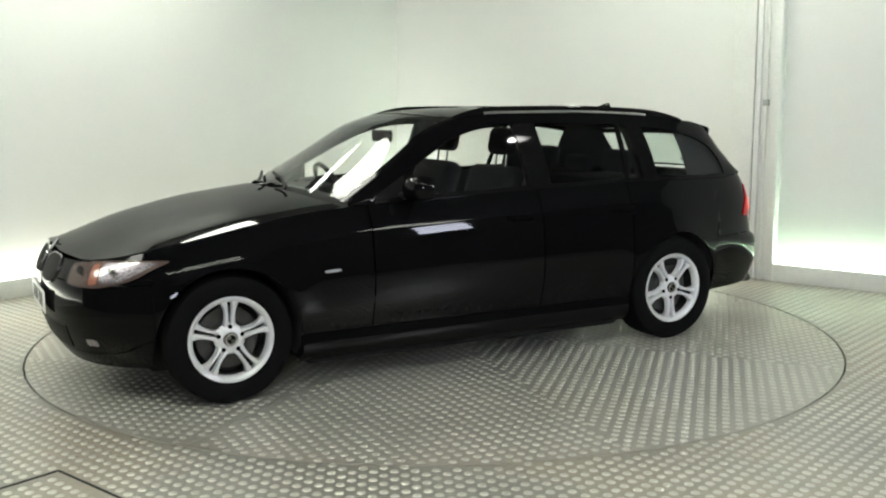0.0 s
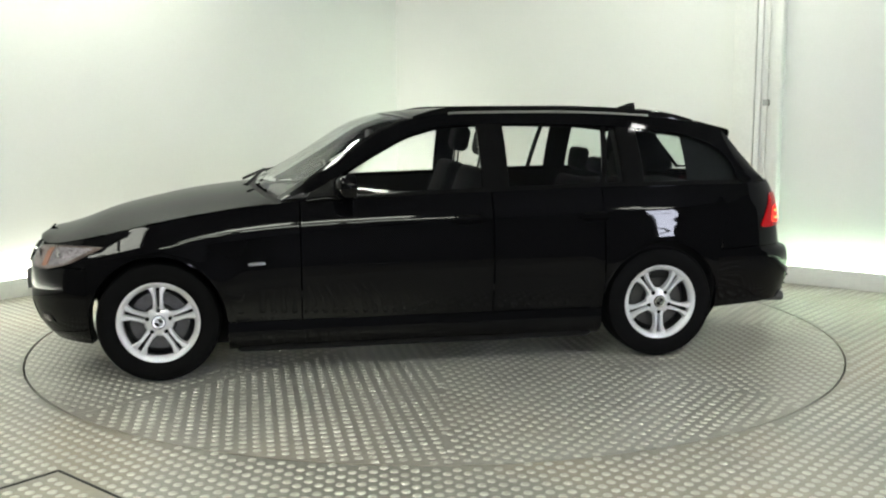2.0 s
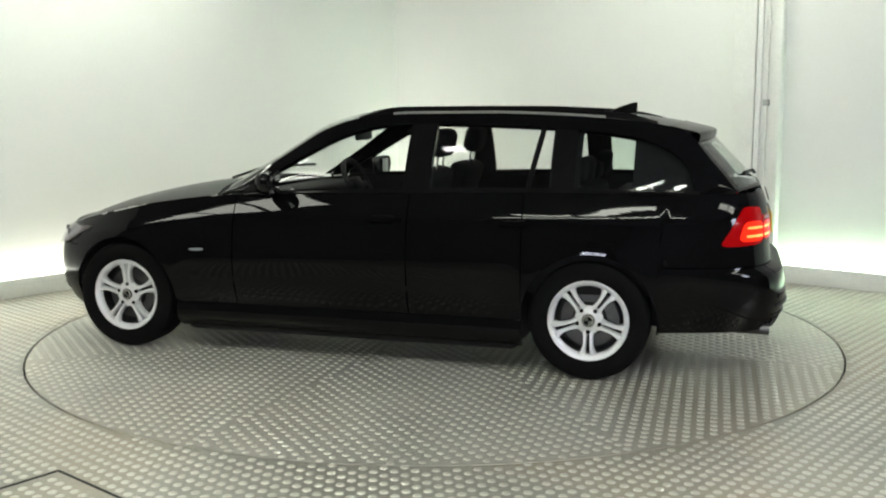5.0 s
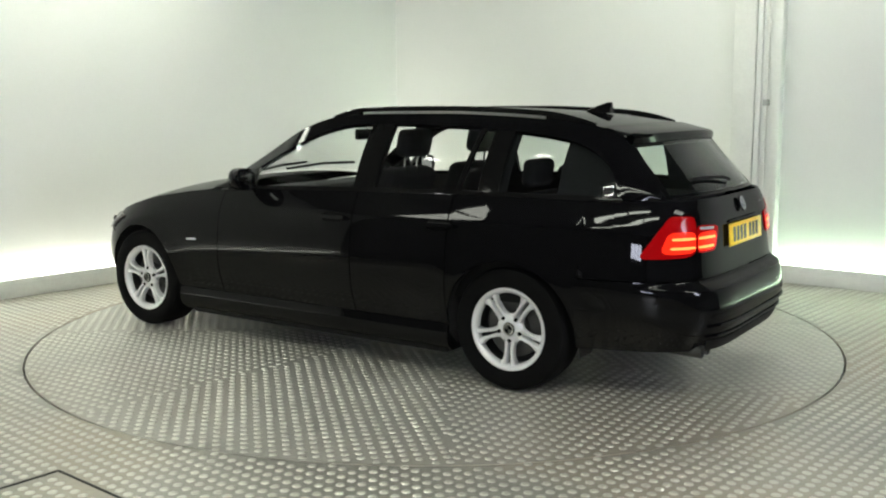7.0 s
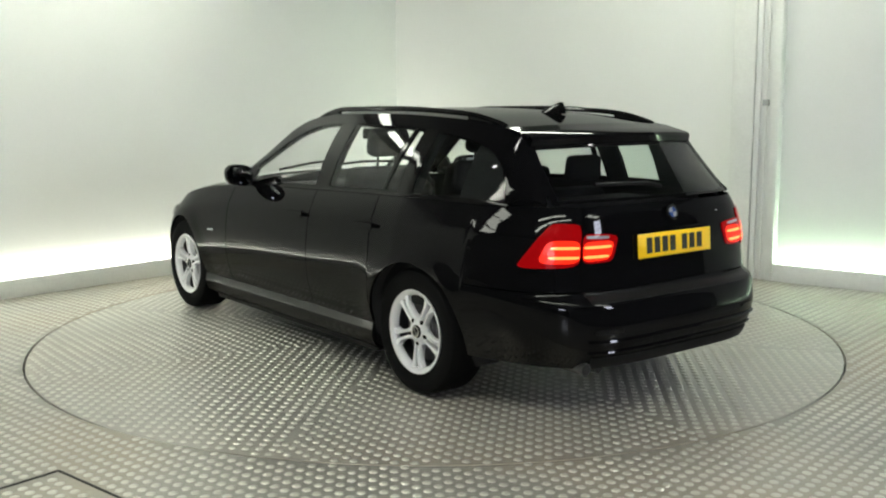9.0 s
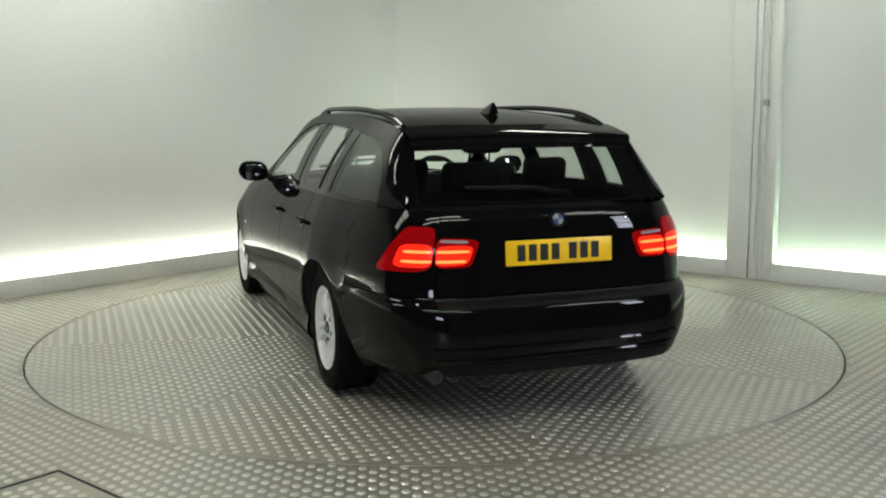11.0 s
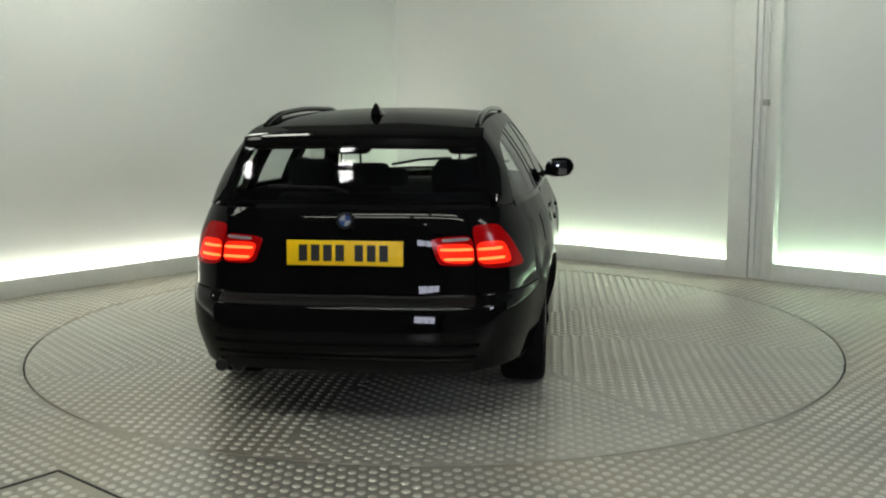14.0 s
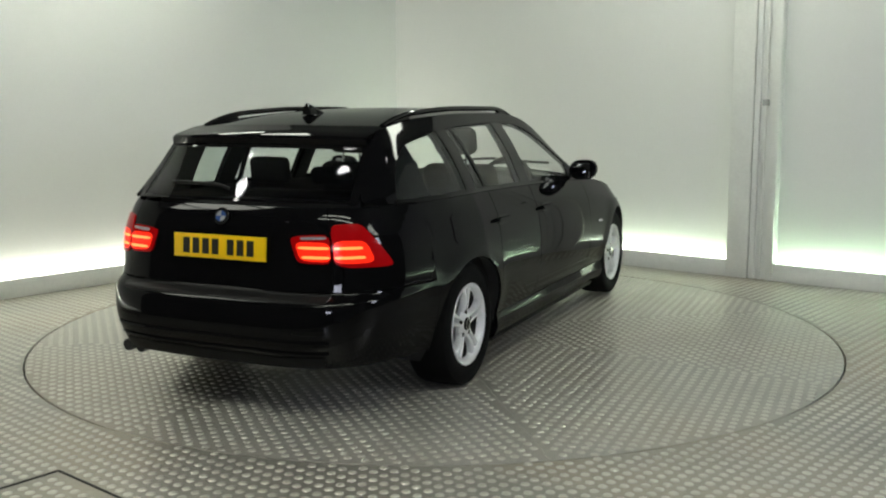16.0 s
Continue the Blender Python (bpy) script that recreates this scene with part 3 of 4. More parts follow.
def smooth_outline(pts, n=6):
    """A closed rounded outline through corner points."""
    out = []
    m = len(pts)
    for i in range(m):
        p0, p1, p2 = Vector(pts[i - 1]), Vector(pts[i]), Vector(pts[(i + 1) % m])
        a, b = p1.lerp(p0, 0.28), p1.lerp(p2, 0.28)
        for k in range(n + 1):
            t = k / n
            out.append((1 - t) ** 2 * a + 2 * t * (1 - t) * p1 + t * t * b)
        e = p2.lerp(p1, 0.28)
        out += [b.lerp(e, j / 4) for j in range(1, 4)]
    return [(p.x, p.y) for p in out]


def wheel(parent, x, sgn, phase):
    m = pose(x, sgn * 0.752, TYRE_R, 0, 0, 0 if sgn > 0 else 180)
    bm = bmesh.new()
    lathe(bm, [(0.190, 0.070), (0.198, 0.092), (0.208, 0.100), (0.2125, 0.105), (0.211, 0.108), (0.205, 0.108), (0.193, 0.101), (0.184, 0.090), (0.181, 0.070)], 64)
    w = part("wheel", bm, M_ALLOY, parent, "silver alloy wheel with five double spokes")
    w.matrix_basis = m
    bm = bmesh.new()
    lathe(bm, [(0.206, -0.100), (0.24, -0.112), (0.285, -0.113), (0.305, -0.104), (0.315, -0.085), (0.317, -0.04), (0.317, 0.04), (0.315, 0.085), (0.305, 0.104), (0.285, 0.113), (0.25, 0.114), (0.228, 0.109), (0.213, 0.102)], 64)
    part("tyre", bm, M_RUBBER, w, "black low-profile tyre")
    bm = bmesh.new()
    lathe(bm, [(0.188, -0.095), (0.206, -0.102), (0.190, -0.08), (0.184, 0.0), (0.190, 0.072)], 48)
    part("rim_barrel", bm, M_DISC, w, "dark inner rim barrel")
    bm = bmesh.new()
    lathe(bm, [(0.01, 0.012), (0.152, 0.012), (0.152, 0.034), (0.09, 0.034), (0.08, 0.05), (0.01, 0.05)], 48)
    part("brake_disc", bm, M_DISC, w, "grey steel brake disc")
    bm = bmesh.new()
    lathe(bm, [(0.005, -0.02), (0.186, -0.02), (0.186, -0.012), (0.005, -0.012)], 32)
    part("brake_shield", bm, M_PIT, w)
    bm = bmesh.new()
    lathe(bm, [(0.002, 0.05), (0.066, 0.05), (0.076, 0.06), (0.075, 0.076), (0.060, 0.088), (0.038, 0.093), (0.034, 0.088), (0.002, 0.088)], 40)
    part("hub", bm, M_ALLOY, w)
    bm = bmesh.new()
    lathe(bm, [(0.002, 0.088), (0.031, 0.088), (0.033, 0.094), (0.029, 0.098), (0.002, 0.099)], 32)
    part("hub_cap", bm, M_GLOSSBLACK, w, "black and silver round hub cap")
    bm = bmesh.new()
    lathe(bm, [(0.022, 0.0985), (0.029, 0.099), (0.030, 0.1005), (0.022, 0.1005)], 32)
    part("cap_ring", bm, M_CHROME, w)
    bm = bmesh.new()
    for k in range(2):
        vs = [bm.verts.new((0.02 * math.cos(t) , 0.1, 0.02 * math.sin(t))) for t in [radians(90 * 2 * k + 15 * i) for i in range(7)]]
        c0, c1 = bm.verts.new((0, 0.1, 0)), bm.verts.new((0, 0.098, 0))
        bm.faces.new(vs + [c0])
        lo = [bm.verts.new(v.co + Vector((0, -0.002, 0))) for v in vs]
        for i in range(6):
            bm.faces.new((vs[i], vs[i + 1], lo[i + 1], lo[i]))
        bm.faces.new((vs[0], lo[0], c1, c0)), bm.faces.new((vs[-1], c0, c1, lo[-1]))
    part("cap_mark", bm, M_MIRROR, w, smooth=False)
    spoke_me = None
    for k in range(5):
        for s in (-1, 1):
            rot = Matrix.Rotation(radians(-(phase + 72 * k)), 4, "Y")
            if spoke_me is None or s not in spoke_me:
                bm = bmesh.new()
                rows = []
                for i in range(13):
                    t = i / 12
                    r = 0.045 + t * 0.147
                    flare_out = 0.030 * max(0, (t - 0.55) / 0.45) ** 2
                    root = 0.014 * max(0, (0.4 - t) / 0.4) ** 1.6
                    inner, outer = 0.0045 + 0.0075 * t ** 1.2, 0.0225 + 0.006 * t + flare_out + root
                    off, hw = s * (inner + outer) / 2, (outer - inner) / 2
                    y = 0.082 + 0.016 * math.sin(math.pi * min(1, t * 0.9)) * 0.6 + 0.010 * t
                    sec = [(-1, -0.034), (-1, -0.006), (-0.6, 0.0), (0.6, 0.0), (1, -0.006), (1, -0.034)]
                    rows.append([Vector((r, y + dy, off + hw * a)) for a, dy in sec])
                grid(bm, rows)
                bm.faces.new([v for v in bm.verts[:6]])
                bmesh.ops.recalc_face_normals(bm, faces=bm.faces[:])
                ob = link(bm, "spoke", M_ALLOY, w)
                spoke_me = spoke_me or {}
                spoke_me[s] = ob.data
            else:
                ob = new("spoke", spoke_me[s])
                ob.parent = w
            ob.matrix_basis = rot
        bm = bmesh.new()
        a = radians(phase + 72 * k)
        mm = Matrix.Translation((0.060 * math.cos(a), 0, 0.060 * math.sin(a)))
        lathe(bm, [(0.0115, 0.07), (0.0115, 0.0885), (0.009, 0.0905), (0.001, 0.0905)], 12, m=mm)
        part("wheel_bolt", bm, M_GLOSSBLACK, w)
    return w


def seat(parent, y, x=0.0):
    bm = bmesh.new()
    box(bm, x - 0.28, x + 0.26, y - 0.25, y + 0.25, 0.42, 0.60, 0.05, segs=3)
    s = part("front_seat", bm, M_CLOTH, parent, "black cloth front seat")
    bm = bmesh.new()
    m = Matrix.Translation((x - 0.24, y, 0.55)) @ Matrix.Rotation(radians(-20), 4, "Y")
    box(bm, -0.06, 0.07, -0.24, 0.24, -0.02, 0.55, 0.05, m, 3)
    part("backrest", bm, M_CLOTH, s)
    bm = bmesh.new()
    m = Matrix.Translation((x - 0.445, y, 1.135)) @ Matrix.Rotation(radians(-12), 4, "Y")
    box(bm, -0.05, 0.05, -0.135, 0.135, 0.0, 0.165, 0.045, m, 4)
    part("headrest", bm, M_CLOTH, s)
    for d in (-0.06, 0.06):
        bm = bmesh.new()
        tube(bm, [(x - 0.43, y + d, 1.03), (x - 0.447, y + d, 1.16)], 0.007)
        part("headrest_post", bm, M_CHROME, s)


def rear_bench(parent):
    bm = bmesh.new()
    box(bm, -1.15, -0.70, -0.62, 0.62, 0.40, 0.58, 0.05, segs=3)
    s = part("rear_bench", bm, M_CLOTH, parent, "black cloth rear bench seat")
    bm = bmesh.new()
    m = Matrix.Translation((-1.12, 0, 0.52)) @ Matrix.Rotation(radians(-18), 4, "Y")
    box(bm, -0.06, 0.06, -0.60, 0.60, 0, 0.46, 0.045, m, 3)
    part("backrest", bm, M_CLOTH, s)
    for y, h in ((-0.40, 0.15), (0.0, 0.10), (0.40, 0.15)):
        bm = bmesh.new()
        m = Matrix.Translation((-1.285, y, 1.0)) @ Matrix.Rotation(radians(-8), 4, "Y")
        box(bm, -0.04, 0.04, -0.125, 0.125, 0.0, h, 0.035, m, 3)
        part("headrest", bm, M_CLOTH, s)


def mirror_part(parent, sg):
    """A door mirror: a rounded shell on a foot, with its glass facing back."""
    bm = bmesh.new()
    rows = []
    for i in range(13):
        t = i / 12
        y = 0.82 + 0.195 * t
        f = (1 - abs(2 * t - 1) ** 3.2) ** 0.5 if 0 < t < 1 else 0.05
        f = max(0.25, f)
        ring = []
        for k in range(20):
            a = 2 * math.pi * k / 20
            c, s = math.cos(a), math.sin(a)
            px = 0.075 * math.copysign(abs(c) ** 0.75, c) * f
            pz = 0.066 * math.copysign(abs(s) ** 0.75, s) * f
            ring.append(bm.verts.new((0.40 + max(px, -0.022) - 0.03 * t, sg * y, 1.000 + pz + 0.012 * t)))
        rows.append(ring)
    for a, b in zip(rows, rows[1:]):
        for k in range(20):
            bm.faces.new((a[k], a[(k + 1) % 20], b[(k + 1) % 20], b[k]))
    bm.faces.new(rows[0]), bm.faces.new(rows[-1])
    sh = part("door_mirror", bm, M_PAINT, parent, "gloss black door mirror shell")
    bm = bmesh.new()
    box(bm, 0.355, 0.361, 0.845, 0.985, 0.952, 1.052, 0.003, Matrix.Diagonal((1, sg, 1, 1)))
    part("mirror_glass", bm, M_MIRROR, sh, "silvered mirror glass")
    bm = bmesh.new()
    tube(bm, [(0.47, sg * 0.76, 0.965), (0.43, sg * 0.81, 0.962), (0.41, sg * 0.88, 0.972)], 0.020, 10)
    part("mirror_foot", bm, M_PLASTIC, sh, "black plastic mirror foot")


def roundel(parent, m, r, name="badge"):
    bm = bmesh.new()
    lathe(bm, [(0.001, 0), (r, 0), (r, 0.003), (0.93 * r, 0.005), (0.001, 0.005)], 32, axis="x", m=m)
    b = part(name, bm, M_GLOSSBLACK, parent, "small round metal emblem")
    for q, mat in ((0, M_BLUE), (90, M_WHITE), (180, M_BLUE), (270, M_WHITE)):
        bm = bmesh.new()
        pts = [(0, 0)] + [(0.62 * r * math.cos(radians(q + 15 * i)), 0.62 * r * math.sin(radians(q + 15 * i))) for i in range(7)]
        top = [bm.verts.new(m @ Vector((0.0075, a, c))) for a, c in pts]
        bot = [bm.verts.new(m @ Vector((0.004, a, c))) for a, c in pts]
        bm.faces.new(top), bm.faces.new(list(reversed(bot)))
        for i in range(len(pts)):
            j = (i + 1) % len(pts)
            bm.faces.new((top[i], top[j], bot[j], bot[i]))
        part("emblem_field", bm, mat, b, smooth=False)
    bm = bmesh.new()
    lathe(bm, [(0.66 * r, 0.005), (0.90 * r, 0.005), (0.90 * r, 0.0065), (0.66 * r, 0.0065), (0.66 * r, 0.005)], 32, axis="x", m=m)
    part("emblem_ring", bm, M_MIRROR, b)


def number_plate(parent, m, mat, label):
    """A plate with plain bars for its characters."""
    bm = bmesh.new()
    box(bm, -0.003, 0.003, -0.26, 0.26, -0.0555, 0.0555, 0.002, m)
    p = part("number_plate", bm, mat, parent, label)
    x = -0.205
    for i in range(7):
        bm = bmesh.new()
        box(bm, 0.003, 0.0042, x, x + 0.038, -0.036, 0.036, 0, m)
        part("bar", bm, M_INK, p, smooth=False)
        x += 0.055 if i != 3 else 0.085


def car():
    base = new("estate_car")
    tagged(base, "gloss black five-door estate car with tail lights lit on the turntable", "car")

    # lower body
    cl = 0.0035
    floor_line = lambda x: 0.205
    both("front_wing", M_PAINT, base, side, arch_steps(0.64 + cl, 1.733, 30), lambda x: arch(x, 0.305), lambda x: side_top(x) - 0.003, 22)
    both("front_door", M_PAINT, base, side, span(-0.40 + cl, 0.64 - cl, 26), lambda x: 0.305, lambda x: side_top(x) - 0.003, 26, label="gloss black front door")
    both("rear_door", M_PAINT, base, side, arch_steps(-1.028, -0.40 - cl, 24), lambda x: 0.305, lambda x: side_top(x) - 0.003, 26, label="gloss black rear door")
    both("rear_quarter", M_PAINT, base, side, arch_steps(-1.9, -1.028 - 2 * cl, 30), lambda x: arch(x, 0.25) if x > -1.7335 else 0.612, lambda x: side_top(x) - 0.003, 22)
    both("sill", M_PAINT, base, sill_skin, span(-1.025, 1.025, 30), lambda x: 0.150, lambda x: 0.300, 16, label="gloss black sill that bulges out under the doors")
    both("rear_corner", M_PAINT, base, tail_corner, span(0, 1, 18), lambda u: 0.612, lambda u: side_top(-2.0) - 0.004, 18)
    us = [-1 + 2 * i / 48 for i in range(49)]
    mir = lambda fn: (lambda u, z, out=0.0: Vector((fn(abs(u), z, out).x, math.copysign(fn(abs(u), z, out).y, u), z)))
    panel("front_bumper", M_PAINT, base, mir(nose_cut), us, lambda u: 0.185, lambda u: 0.600, 24, label="gloss black front bumper")
    panel("nose_panel", M_PAINT, base, mir(nose_cut), us, lambda u: 0.606, lambda u: nose_top(abs(u)), 10)
    panel("rear_bumper", M_PAINT, base, mir(tail_cut), us, lambda u: 0.262 + 0.008 * math.sin(math.pi * abs(u)), lambda u: 0.606, 30, label="gloss black rear bumper")
    tg = panel("tailgate", M_PAINT, base, mir(lambda u, z, out=0.0: tail(u * 25.9, z, out)), [-1 + 2 * i / 36 for i in range(37)], lambda u: 0.612, lambda u: 0.978, 18, label="gloss black tailgate")

    # bonnet, from the cowl to the nose
    bm = bmesh.new()
    cols = [0.5 - 0.5 * math.cos(math.pi * i / 40) for i in range(41)]
    rows = []
    for t in cols:
        row = []
        for i in range(33):
            k = -1 + 2 * i / 32
            xr = 0.775 + 0.135 * (1 - k * k)
            x = xr + (2.055 - xr) * t
            y = k * breadth(min(x, 2.07), side_top(x) - 0.003) * 0.995
            row.append(Vector((x, y, hood_z(x, y) + 0.001)))
        rows.append(row)
    grid(bm, rows)
    bmesh.ops.remove_doubles(bm, verts=bm.verts[:], dist=0.0005)
    part("bonnet", bm, M_PAINT, base, "gloss black bonnet")
    # cowl between bonnet and windscreen
    bm = bmesh.new()
    rows = []
    for f in (0, 0.5, 1):
        rows.append([Vector((0.70 + 0.17 * (1 - k * k) + 0.09 * f, 0.775 * k, 0.925 + 0.055 * (1 - abs(k) ** 2.2) - 0.012)) for k in span(-1, 1, 24)])
    grid(bm, rows)
    part("cowl", bm, M_PLASTIC, base, "black plastic cowl below the windscreen")

    # glass, pillars, roof
    def top_patch(name, mat, s0, s1, k0, k1, ns, nk, label="", out=0.0):
        bm = bmesh.new()
        grid(bm, [[top_skin(s, k, out) for k in span(k0, k1, nk)] for s in span(s0, s1, ns)])
        return part(name, bm, mat, base, label)
    ws = top_patch("windscreen", M_GLASS, 0.06, 2.9, -0.94, 0.94, 24, 28, "clear windscreen glass", -0.002)
    ws.visible_shadow = False
    for sg in (-1, 1):
        top_patch("front_pillar", M_PAINT, 0.0, 3.0, sg * 0.94, sg * 1.0, 24, 3)
        top_patch("rear_pillar", M_PAINT, 8.25, 10, sg * 0.94, sg * 1.0, 16, 3)
    top_patch("windscreen_header", M_GLOSSBLACK, 2.88, 3.02, -0.95, 0.95, 2, 28, out=0.001)
    top_patch("roof", M_PAINT, 3.0, 8.0, -1, 1, 50, 36, "gloss black roof")
    rg = top_patch("rear_window", M_DARKGLASS, 8.55, 9.93, -0.93, 0.93, 16, 28, "tinted tailgate window", -0.002)
    rg.visible_shadow = False
    top_patch("tailgate_top", M_GLOSSBLACK, 8.2, 8.56, -0.95, 0.95, 4, 28, out=-0.004)
    top_patch("tailgate_ledge", M_PAINT, 9.92, 10.0, -0.98, 0.98, 2, 28, out=0.004)

    def frame_lo(x):
        return max(side_top(x) + 0.001, window_top(x)) if -1.90 < x < 0.60 else side_top(x) + 0.001
    both("roof_frame", M_PAINT, base, glasshouse, span(-2.09, 0.735, 90), frame_lo, lambda x: max(frame_lo(x) + 0.002, EDGE_Z(edge_at(x)) + 0.001), 6, depth=0.03)
    belt = lambda x: side_top(x) + 0.008
    for nm, a, b in (("front_side_window", -0.36, 0.41), ("rear_side_window", -1.175, -0.50), ("quarter_window", -1.885, -1.28)):
        for ob in both(nm, M_GLASS if nm != "quarter_window" else M_DARKGLASS, base, glasshouse, span(a, b, 30), belt, lambda x: max(belt(x) + 0.001, window_top(x) + 0.004), 10, out=-0.006, depth=0.0):
            ob.visible_shadow = False
    for nm, a, b in (("door_pillar", -0.505, -0.355), ("rear_door_pillar", -1.285, -1.17)):
        both(nm, M_GLOSSBLACK, base, glasshouse, span(a, b, 8), belt, lambda x: window_top(x) + 0.003, 10, out=-0.002, depth=0.03)
    both("mirror_sail", M_PLASTIC, base, glasshouse, span(0.405, 0.595, 8), belt, lambda x: max(belt(x) + 0.001, window_top(x) + 0.004), 5, out=-0.002, depth=0.02, label="black plastic corner piece behind the door mirror")
    both("window_trim", M_GLOSSBLACK, base, glasshouse, span(-1.92, 0.60, 60), lambda x: side_top(x) - 0.010, lambda x: side_top(x) + 0.014, 4, out=0.004, depth=0.012)

    for sg in (1, -1):
        bm = bmesh.new()
        rows = []
        for f in span(0, 1, 6):
            z = 0.985 + 0.325 * f
            x = -1.045 - 0.055 * f
            pts = [glasshouse(x + dx, z, o) for dx, o in ((-0.014, -0.02), (-0.014, 0.0), (0.014, 0.0), (0.014, -0.02))]
            rows.append([Vector((p.x, p.y * sg, p.z)) for p in pts])
        grid(bm, rows)
        part("window_bar", bm, M_GLOSSBLACK, base, "black divider bar of the rear door window")
        panel("pillar_trim", M_CLOTH, base, glasshouse, span(-2.06, -1.58, 10), lambda x: side_top(x) - 0.02, lambda x: EDGE_Z(edge_at(x)) - 0.01, 6, mirror=sg, out=-0.05, depth=0.0, label="dark rear pillar trim")
        panel("pillar_trim", M_CLOTH, base, glasshouse, span(-1.31, -1.15, 6), lambda x: side_top(x) - 0.02, lambda x: EDGE_Z(edge_at(x)) - 0.01, 6, mirror=sg, out=-0.05, depth=0.0)
        panel("pillar_trim", M_CLOTH, base, glasshouse, span(-0.50, -0.37, 6), lambda x: side_top(x) - 0.02, lambda x: EDGE_Z(edge_at(x)) - 0.01, 6, mirror=sg, out=-0.05, depth=0.0)

    # roof rails and aerial, spoiler
    for sg in (-1, 1):
        bm = bmesh.new()
        pts = []
        for s in span(3.05, 7.25, 44):
            f = min(1, (s - 3.05) / 0.9, (7.25 - s) / 1.1)
            p = top_skin(s, sg * 0.93)
            pts.append(p + Vector((0, 0, -0.004 + 0.027 * math.sin(math.pi / 2 * max(0, f)))))
        tube(bm, pts, 0.0145, 10)
        rail = part("roof_rail", bm, M_GLOSSBLACK, base, "gloss black roof rail")
        for s0, s1 in ((3.05, 3.75), (6.30, 7.25)):
            bm = bmesh.new()
            rows = []
            for s in span(s0, s1, 12):
                f = min(1, (s - 3.05) / 0.9, (7.25 - s) / 1.1)
                p = top_skin(s, sg * 0.93)
                h = 0.025 * math.sin(math.pi / 2 * max(0, f))
                rows.append([p + Vector((0, -0.013, -0.006)), p + Vector((0, -0.010, h)), p + Vector((0, 0.010, h)), p + Vector((0, 0.013, -0.010))])
            grid(bm, rows)
            part("rail_foot", bm, M_GLOSSBLACK, rail, "black rail end foot")
    bm = bmesh.new()
    rows = []
    for i in range(9):
        t = i / 8
        h, w = 0.066 * t ** 0.7 * (1 if t < 0.95 else 0.9), 0.028 + 0.010 * (1 - t)
        x = -1.36 - 0.17 * t
        rows.append([Vector((x, q * w, 1.383 + h * (1 - abs(q) ** 1.6))) for q in span(-1, 1, 8)])
    vs = grid(bm, rows)
    bm.faces.new(vs[-1])
    part("roof_aerial", bm, M_GLOSSBLACK, base, "black shark-fin aerial")
    bm = bmesh.new()
    rows = []
    for k in span(-1, 1, 28):
        a, b = top_skin(7.6, k * 0.99), top_skin(8.0, k * 0.99)
        d = (b - a).normalized()
        rows.append([a + Vector((0, 0, 0.004)), b + Vector((0, 0, 0.004)), b + d * 0.065 + Vector((0, 0, 0.006)), b + d * 0.086 + Vector((0, 0, 0.002)), b + d * 0.094 + Vector((0, 0, -0.010)), b + d * 0.088 + Vector((0, 0, -0.040)), b + d * 0.06 + Vector((0, 0, -0.052)), b + d * -0.06 + Vector((0, 0, -0.05))])
    grid(bm, rows)
    part("roof_spoiler", bm, M_PAINT, base, "gloss black roof spoiler")

    # lamps
    for sg in (1, -1):
        hl = smooth_outline([(23.5, 0.592), (24.5, 0.692), (40, 0.708), (66, 0.716), (61, 0.680), (53, 0.622), (40, 0.586)], 4)
        bm = bmesh.new()
        rounded_patch(bm, hl, nose, 0.006, sg)
        h = part("headlight", bm, M_LAMPDARK, base, "clear headlight with dark and silver chambers and amber strip")
        bm = bmesh.new()
        rounded_patch(bm, smooth_outline([(40.5, 0.604), (40.5, 0.698), (50, 0.704), (62, 0.707), (57.5, 0.674), (49.5, 0.620)], 3), nose, 0.0095, sg)
        part("reflector", bm, M_LAMPINNER, h, "silver reflector bowl")
        am = smooth_outline([(35.5, 0.600), (36, 0.692), (39.5, 0.697), (39.8, 0.604)], 3)
        bm = bmesh.new()
        rounded_patch(bm, am, nose, 0.010, sg)
        part("indicator", bm, M_AMBER, h, "amber indicator")
        for a in (30.5, 45.5):
            bm = bmesh.new()
            c = nose(a, 0.656, 0.010)
            m = Matrix.Translation((c.x, c.y * sg, c.z)) @ Matrix.Rotation(radians(a * 0.6) * sg, 4, "Z")
            lathe(bm, [(0.027, 0.0), (0.030, 0.004), (0.027, 0.006), (0.021, 0.003), (0.010, 0.006), (0.001, 0.007)], 24, axis="x", m=m)
            part("headlamp_ring", bm, M_CHROME if a > 40 else M_GLOSSBLACK, h)
        bm = bmesh.new()
        rounded_patch(bm, hl, nose, 0.020, sg, 0.014)
        ln = part("lens", bm, M_LENS, h, "clear plastic lens")
        ln.visible_shadow = False
        fl = smooth_outline([(31, 0.295), (31, 0.345), (40, 0.345), (42, 0.295)], 4)
        bm = bmesh.new()
        rounded_patch(bm, fl, nose, 0.004, sg)
        part("fog_light", bm, M_GLOSSBLACK, base, "round fog lamp in the bumper")
        bm = bmesh.new()
        rounded_patch(bm, smooth_outline([(33, 0.303), (33, 0.337), (38, 0.337), (39, 0.303)], 4), nose, 0.0065, sg, 0.002)
        part("fog_reflector", bm, M_LAMPINNER, base, "silver fog lamp reflector")
        # kidney grille
        kg = smooth_outline([(1.6, 0.572), (2.0, 0.708), (13.5, 0.706), (15.0, 0.640), (11.0, 0.570)], 4)
        bm = bmesh.new()
        rounded_patch(bm, kg, nose, 0.012, sg, 0.012)
        g = part("grille", bm, M_CHROME, base, "chrome-framed oval grille")
        kg2 = [((p[0] - 8.0) * 0.94 + 8.0, (p[1] - 0.648) * 0.93 + 0.648) for p in kg]
        bm = bmesh.new()
